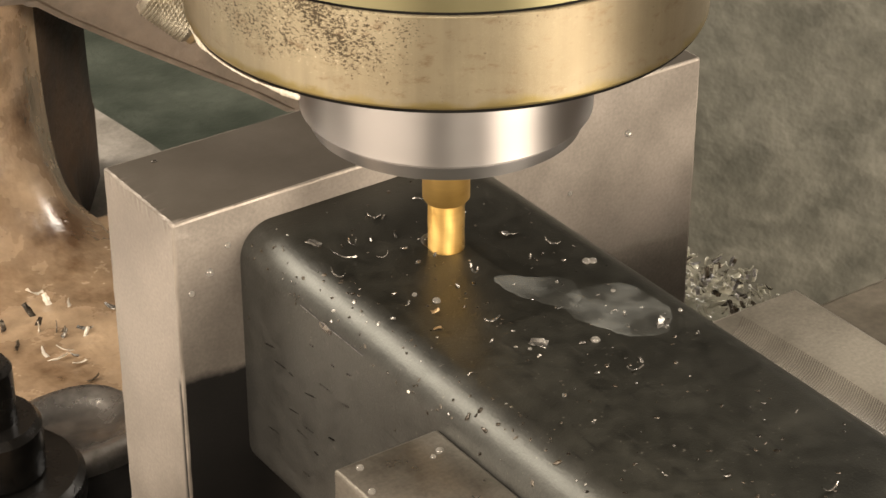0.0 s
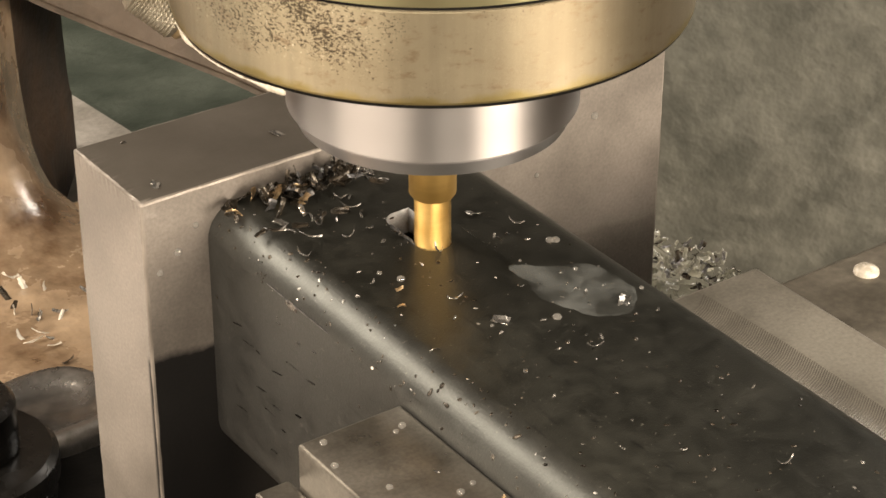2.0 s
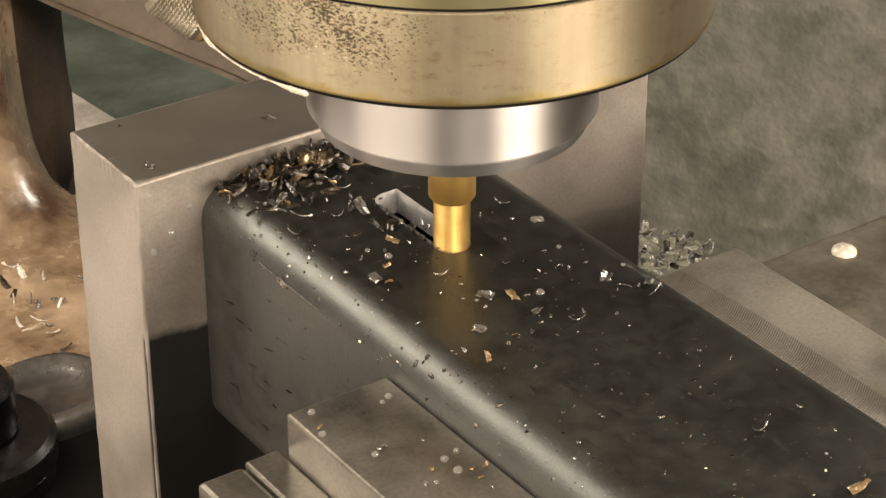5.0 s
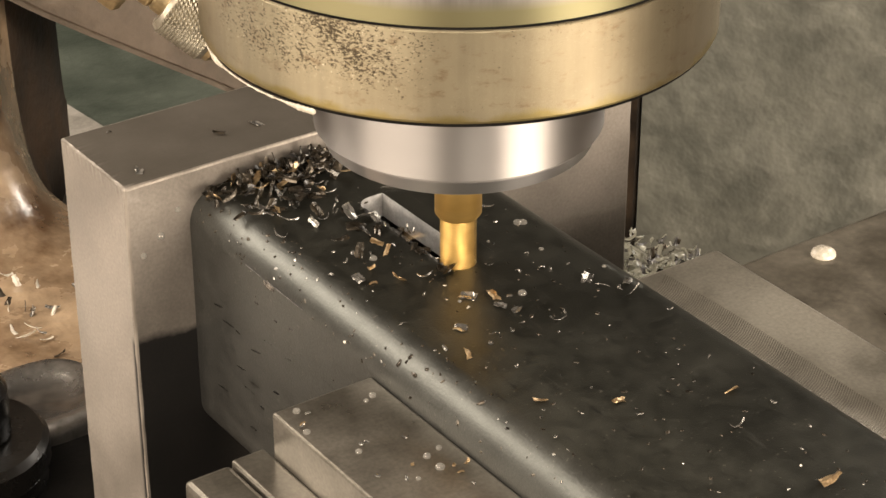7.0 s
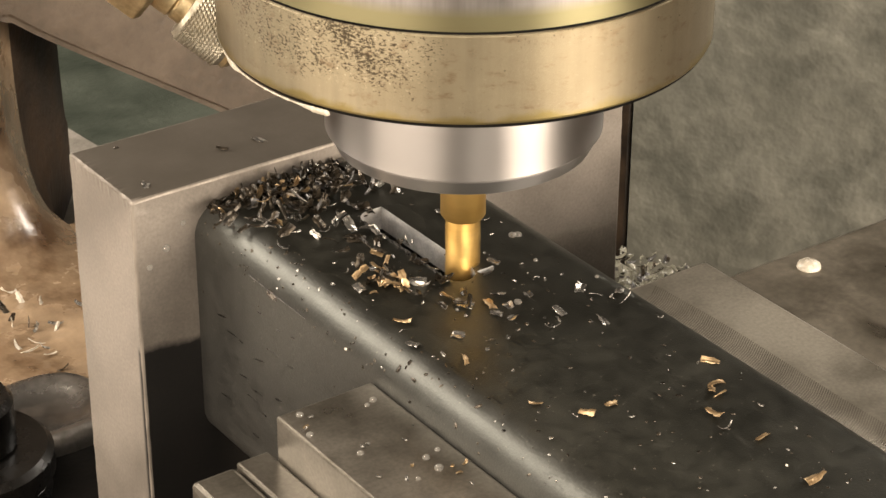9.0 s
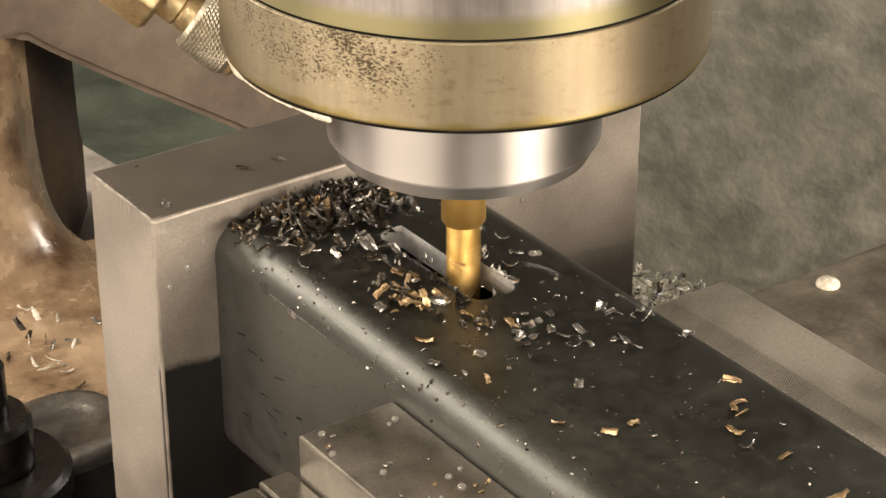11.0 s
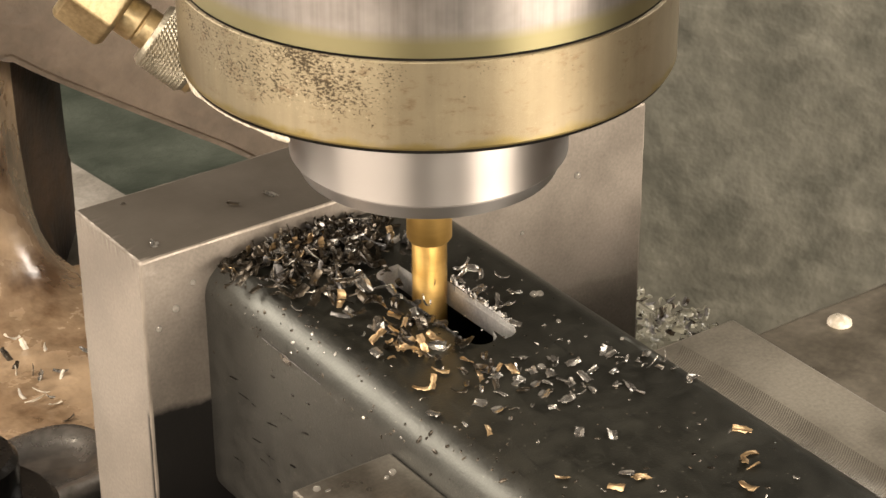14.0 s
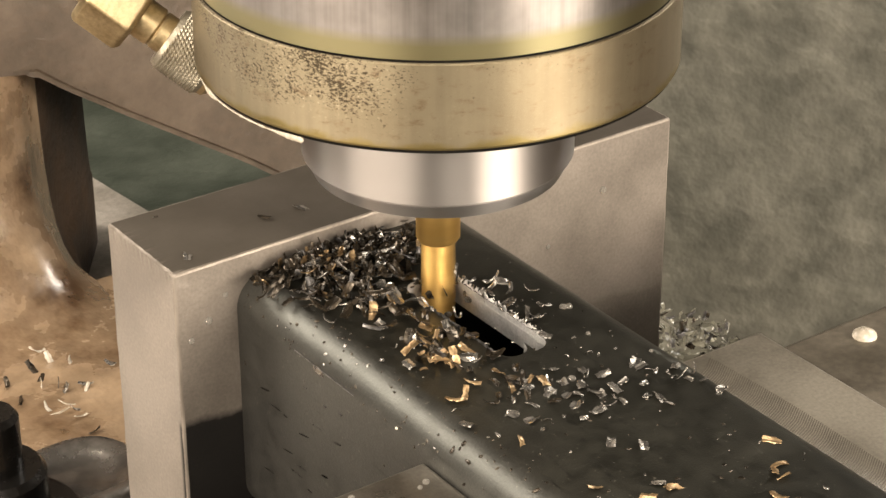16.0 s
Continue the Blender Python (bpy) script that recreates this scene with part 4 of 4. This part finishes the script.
def chip_bank(name, label, count, spread, sizes, materials, seed, rise):
    """Many chips that nobody could count, joined."""
    rng = random.Random(seed)
    bm = bmesh.new()
    for _ in range(count):
        me = chip_mesh("tmp", rng, rng.uniform(*sizes), rng.uniform(0.8, 1.7), rng.uniform(0.2, 1.5), rng.uniform(-0.8, 0.8), materials[0])
        x, y = rng.gauss(0, spread[0]), rng.gauss(0, spread[1])
        far = (x / spread[0]) ** 2 + (y / spread[1]) ** 2
        m = Matrix.Translation(Vector((x, y, rise * max(0, 1 - far / 4) * rng.random() + 0.5)) * MM) @ pose(0, 0, 0, rng.gauss(0, 40), rng.gauss(0, 40), rng.uniform(0, 360))
        me.transform(m)
        k = rng.randrange(len(materials))
        n0 = len(bm.faces)
        bm.from_mesh(me)
        bm.faces.ensure_lookup_table()
        for f in bm.faces[n0:]:
            f.material_index = k
        bpy.data.meshes.remove(me)
    ob = part(name, bm, materials[0])
    for m in materials[1:]:
        ob.data.materials.append(m)
    return tagged(ob, label, "metal chips", kind="stuff")


on_table(chip_bank("chip_heap", "wet heap of bright and dark steel chips beside the vise", 340, (6, 17), (2.0, 4), [M_SLUDGE, M_BURNT, M_SLUDGE, M_BURR, M_SLUDGE], 3, 17), 164, 36, -97.4)
on_table(chip_bank("chip_scatter", "wet steel chips scattered on the oily brown table", 34, (9, 24), (3.0, 6.0), [M_CREAM, M_CREAM, M_BURNT, M_SWARF], 21, 0.2), 32, 128, -97)
def tube_flecks():
    """Tiny flecks and drops of grit on the tube's top, its rounded corner and side."""
    rng = random.Random(31)
    bm = bmesh.new()
    mats = [M_SWARF, M_BURNT, M_CREAM]
    for k in range(430):
        y = -rng.uniform(2, 150)
        if k % 2:
            at, tilt = Vector((rng.uniform(19, 57), y, TOP)), 0
        else:
            a = rng.uniform(0, 95)
            at, tilt = Vector((19.1 - 6.5 * math.sin(radians(a)), y, TOP - 6.5 + 6.5 * math.cos(radians(a)))), -a
            if a > 88:
                at.z -= rng.uniform(0, 18)
        r = rng.uniform(0.10, 0.30) * (1.5 if rng.random() < 0.12 else 1)
        m = Matrix.Translation(at * MM) @ pose(0, 0, 0, 0, tilt, 0) @ pose(0, 0, 0, 0, 0, rng.uniform(0, 360))
        n0 = len(bm.faces)
        got = bmesh.ops.create_icosphere(bm, subdivisions=1, radius=1, matrix=m @ Matrix.Diagonal((r * MM * rng.uniform(1, 2.2), r * MM, r * 0.5 * MM, 1)))
        bm.faces.ensure_lookup_table()
        i = rng.choices((0, 1, 2), (0.25, 0.745, 0.005))[0]
        for f in bm.faces[n0:]:
            f.material_index = i
    ob = part("tube_grit", bm, mats[0])
    for m in mats[1:]:
        ob.data.materials.append(m)
    return on_table(tagged(ob, "fine steel grit and specks stuck on the black tube", "grit", kind="stuff"))


tube_flecks()
BANKS = []
for seed, x, y, n, sx, sy, land in ((10, 29, -4, 24, 6, 1.6, 0.9), (11, 33, -4.5, 34, 6, 2.2, 1.7), (12, 32, -6, 60, 8, 3.2, 4.4), (13, 33, -9, 60, 8, 5, 7.9), (14, 36, -10, 64, 7, 4.5, 10.6), (15, 27, -19, 50, 5.5, 6.5, 12.9)):
    BANKS.append((chip_bank("chip_clump", "clump of dark oily steel chips heaped against the block", n, (sx, sy), (2.4, 5.0), [M_BURNT, M_BURNT, M_BURNT, M_BURR, M_BURNT, M_STRAW, M_BURNT, M_BURNT, M_BURNT, M_SWARF, M_BURNT, M_BURNT, M_BURNT, M_BURNT], seed, 2.6), Vector((x, y, TOP)) * MM, land))


def droplets():
    rng = random.Random(5)
    bm = lathe([(1.0, 0), (0.98, 0.3), (0.8, 0.62), (0.4, 0.85), (0.05, 0.92)], 16)
    me = part("coolant_drop", bm, M_DROP)
    me = tagged(smooth(me, 60), "clear drop of coolant clinging to steel", "drop", "coolant drops")
    spots = [(10.3, 0, -7.2, 0.6), (6.5, 0, -11.4, 0.8), (2.8, 0, -14.4, 0.65), (98.7, 0, -11.4, 0.8), (84.9, 0, -20.3, 0.5)]
    first = True
    for x, y, z, k in spots:
        ob = me if first else copy_thing(me, Matrix.Identity(4))
        first = False
        ob.scale = (k, k, k)
        on_table(ob, x, y, z, (90, 0, 0))
    for i in range(9):
        ob = copy_thing(me, Matrix.Identity(4))
        k = rng.uniform(0.4, 0.8)
        ob.scale = (k, k, k)
        on_table(ob, rng.uniform(-5, 11), -rng.uniform(62, 90), -12.2)
    for i in range(9):
        ob = copy_thing(me, Matrix.Identity(4))
        k = rng.uniform(0.3, 0.75)
        ob.scale = (k, k, k)
        on_table(ob, rng.uniform(18, 60), -rng.uniform(28, 80), TOP)
    big = tagged(smooth(part("coolant_blob", lathe([(2.3, 0), (2.2, 0.6), (1.5, 1.2), (0.5, 1.45), (0.05, 1.5)], 24), M_BLOB), 60), "pale creamy blob of coolant on the vise jaw", "drop")
    on_table(big, 105, -68.7, -15.4)


droplets()


def puddle(name, outline, centre, label):
    """A thin film of milky coolant on the tube, from a rough outline in millimetres."""
    bm = bmesh.new()
    for _ in range(3):          # round the outline off
        outline = [q for a, b in zip(outline, outline[1:] + outline[:1]) for q in ((a[0] * 0.75 + b[0] * 0.25, a[1] * 0.75 + b[1] * 0.25), (a[0] * 0.25 + b[0] * 0.75, a[1] * 0.25 + b[1] * 0.75))]
    outline = [(x + 0.35 * math.sin(i * 0.45) + 0.15 * math.sin(i * 1.3), y + 0.35 * math.cos(i * 0.37)) for i, (x, y) in enumerate(outline)]
    c = Vector((*centre, 0))
    rings = []
    for k, h in ((1.0, 0.0), (0.96, 0.10), (0.85, 0.16), (0.5, 0.19)):
        rings.append([bm.verts.new(((c.x + (x - c.x) * k) * MM, (c.y + (y - c.y) * k) * MM, h * MM)) for x, y in outline])
    n = len(outline)
    for a, b in zip(rings, rings[1:]):
        for i in range(n):
            bm.faces.new((a[i], a[(i + 1) % n], b[(i + 1) % n], b[i]))
    bm.faces.new(rings[-1])
    bmesh.ops.recalc_face_normals(bm, faces=bm.faces[:])
    return tagged(smooth(part(name, bm, M_FILM), 70), label, "puddle")


PUDDLE = puddle("coolant_puddle", [(43, -50), (48, -49), (53, -50), (56.5, -54), (57, -61), (54.5, -66.5), (50, -68), (46, -66), (43.5, -61), (42, -55)], (50, -58), "round milky film of coolant spread on the black tube")
TRAIL = puddle("coolant_trail", [(37.2, -39), (41, -38.6), (45.5, -42.5), (49.5, -47), (47.5, -51), (44.5, -54), (41.5, -52), (39, -46)], (43, -46), "thin milky trail of coolant running over the black tube")


# ---- movement ----
def motions():
    ts = [t for t, _, _ in FEED]
    for ob, at, turn in ON_TABLE:
        walk(ob, [(t, Matrix.Translation(at + feed(t)) @ pose(0, 0, 0, *turn)) for t in ts])
    # uncut strips: the first goes as the cutter comes forward, the second on its way back
    rows_a, rows_b = [], []
    for t in ts:
        s = -feed(t)
        a = s if t <= 7.5 else -feed(7.5)
        rows_a.append((t, Matrix.Translation((38.45 * MM, min(a.y, -25.0 * MM), 0))))
        y = -52.2 * MM if t < 8.5 else max(-52.2 * MM, s.y + 2.0 * MM if t > 9.5 else -52.2 * MM + (t - 8.5) * 4 * MM)
        rows_b.append((t, Matrix.Translation((43.32 * MM, y, 0))))
    walk(STRIP_A, rows_a)
    walk(STRIP_B, rows_b)
    for ob, x, y, when in BURRS:
        low, high = Matrix.Translation(Vector((x - 0.0, y, TOP - 3.4)) * MM), Matrix.Translation(Vector((x, y, TOP)) * MM)
        walk(ob, [(0, low), (when - 0.3, low), (when, high), (16, high)] if when < 15.9 else [(0, low), (15.4, low), (15.8, high), (16, high)])
    # the film gathers, then runs off over the tube's far edge; its trail dries first
    times = sorted(ts + [3.2, 3.6, 4.0, 5.0])
    walk(PUDDLE, [(t, Matrix.Translation(feed(t) + Vector((1.6 * max(0, min(t - 2.4, 1.6)), -0.5 * min(t, 3.5) - 5 * max(0, min(t - 3.0, 1.6)), TOP + 0.02 - 0.14 * max(0, min(t - 2.1, 2.0)))) * MM)) for t in times])
    walk(TRAIL, [(t, Matrix.Translation(feed(t) + Vector((2.2 * min(t, 2.5), -3.2 * min(t, 2.5), TOP + 0.018 - 0.09 * min(t, 2.5))) * MM)) for t in times])
    # spin
    spin = [(k / FPS, pose(0, 0, 0, 0, 0, -88 * k)) for k in range(0, 16 * FPS + 1)]
    walk(MILL, spin)
    walk(CHUCK, spin)
    # chips ride on the table; new ones come off the cutter and fly to their place
    for ob, at, turn, land in CHIPS + [(ob, at, (0, 0, 0), land) for ob, at, land in BANKS]:
        rot = pose(0, 0, 0, *turn)
        rows = []
        if land == 0:
            rows = [(t, Matrix.Translation(at + feed(t)) @ rot) for t in ts]
        else:
            t0, t1 = land - 0.2, land - 0.1
            wait = Vector((40, -36, -34)) * MM
            rows = [(t, Matrix.Translation(wait + feed(t)) @ rot) for t in ts if t < t0 - 0.12]
            if not rows:
                rows = [(0, Matrix.Translation(wait + feed(0)) @ rot)]
            rows.append((t0, Matrix.Translation((0, 0, -9 * MM)) @ rot))
            mid = (at + feed(t1)) * 0.55
            mid.z = at.z + 6 * MM
            rows.append((t1, Matrix.Translation(mid) @ rot))
            rows.append((land, Matrix.Translation(at + feed(land)) @ rot))
            rows += [(t, Matrix.Translation(at + feed(t)) @ rot) for t in ts if t > land + 0.05]
        walk(ob, rows)


motions()
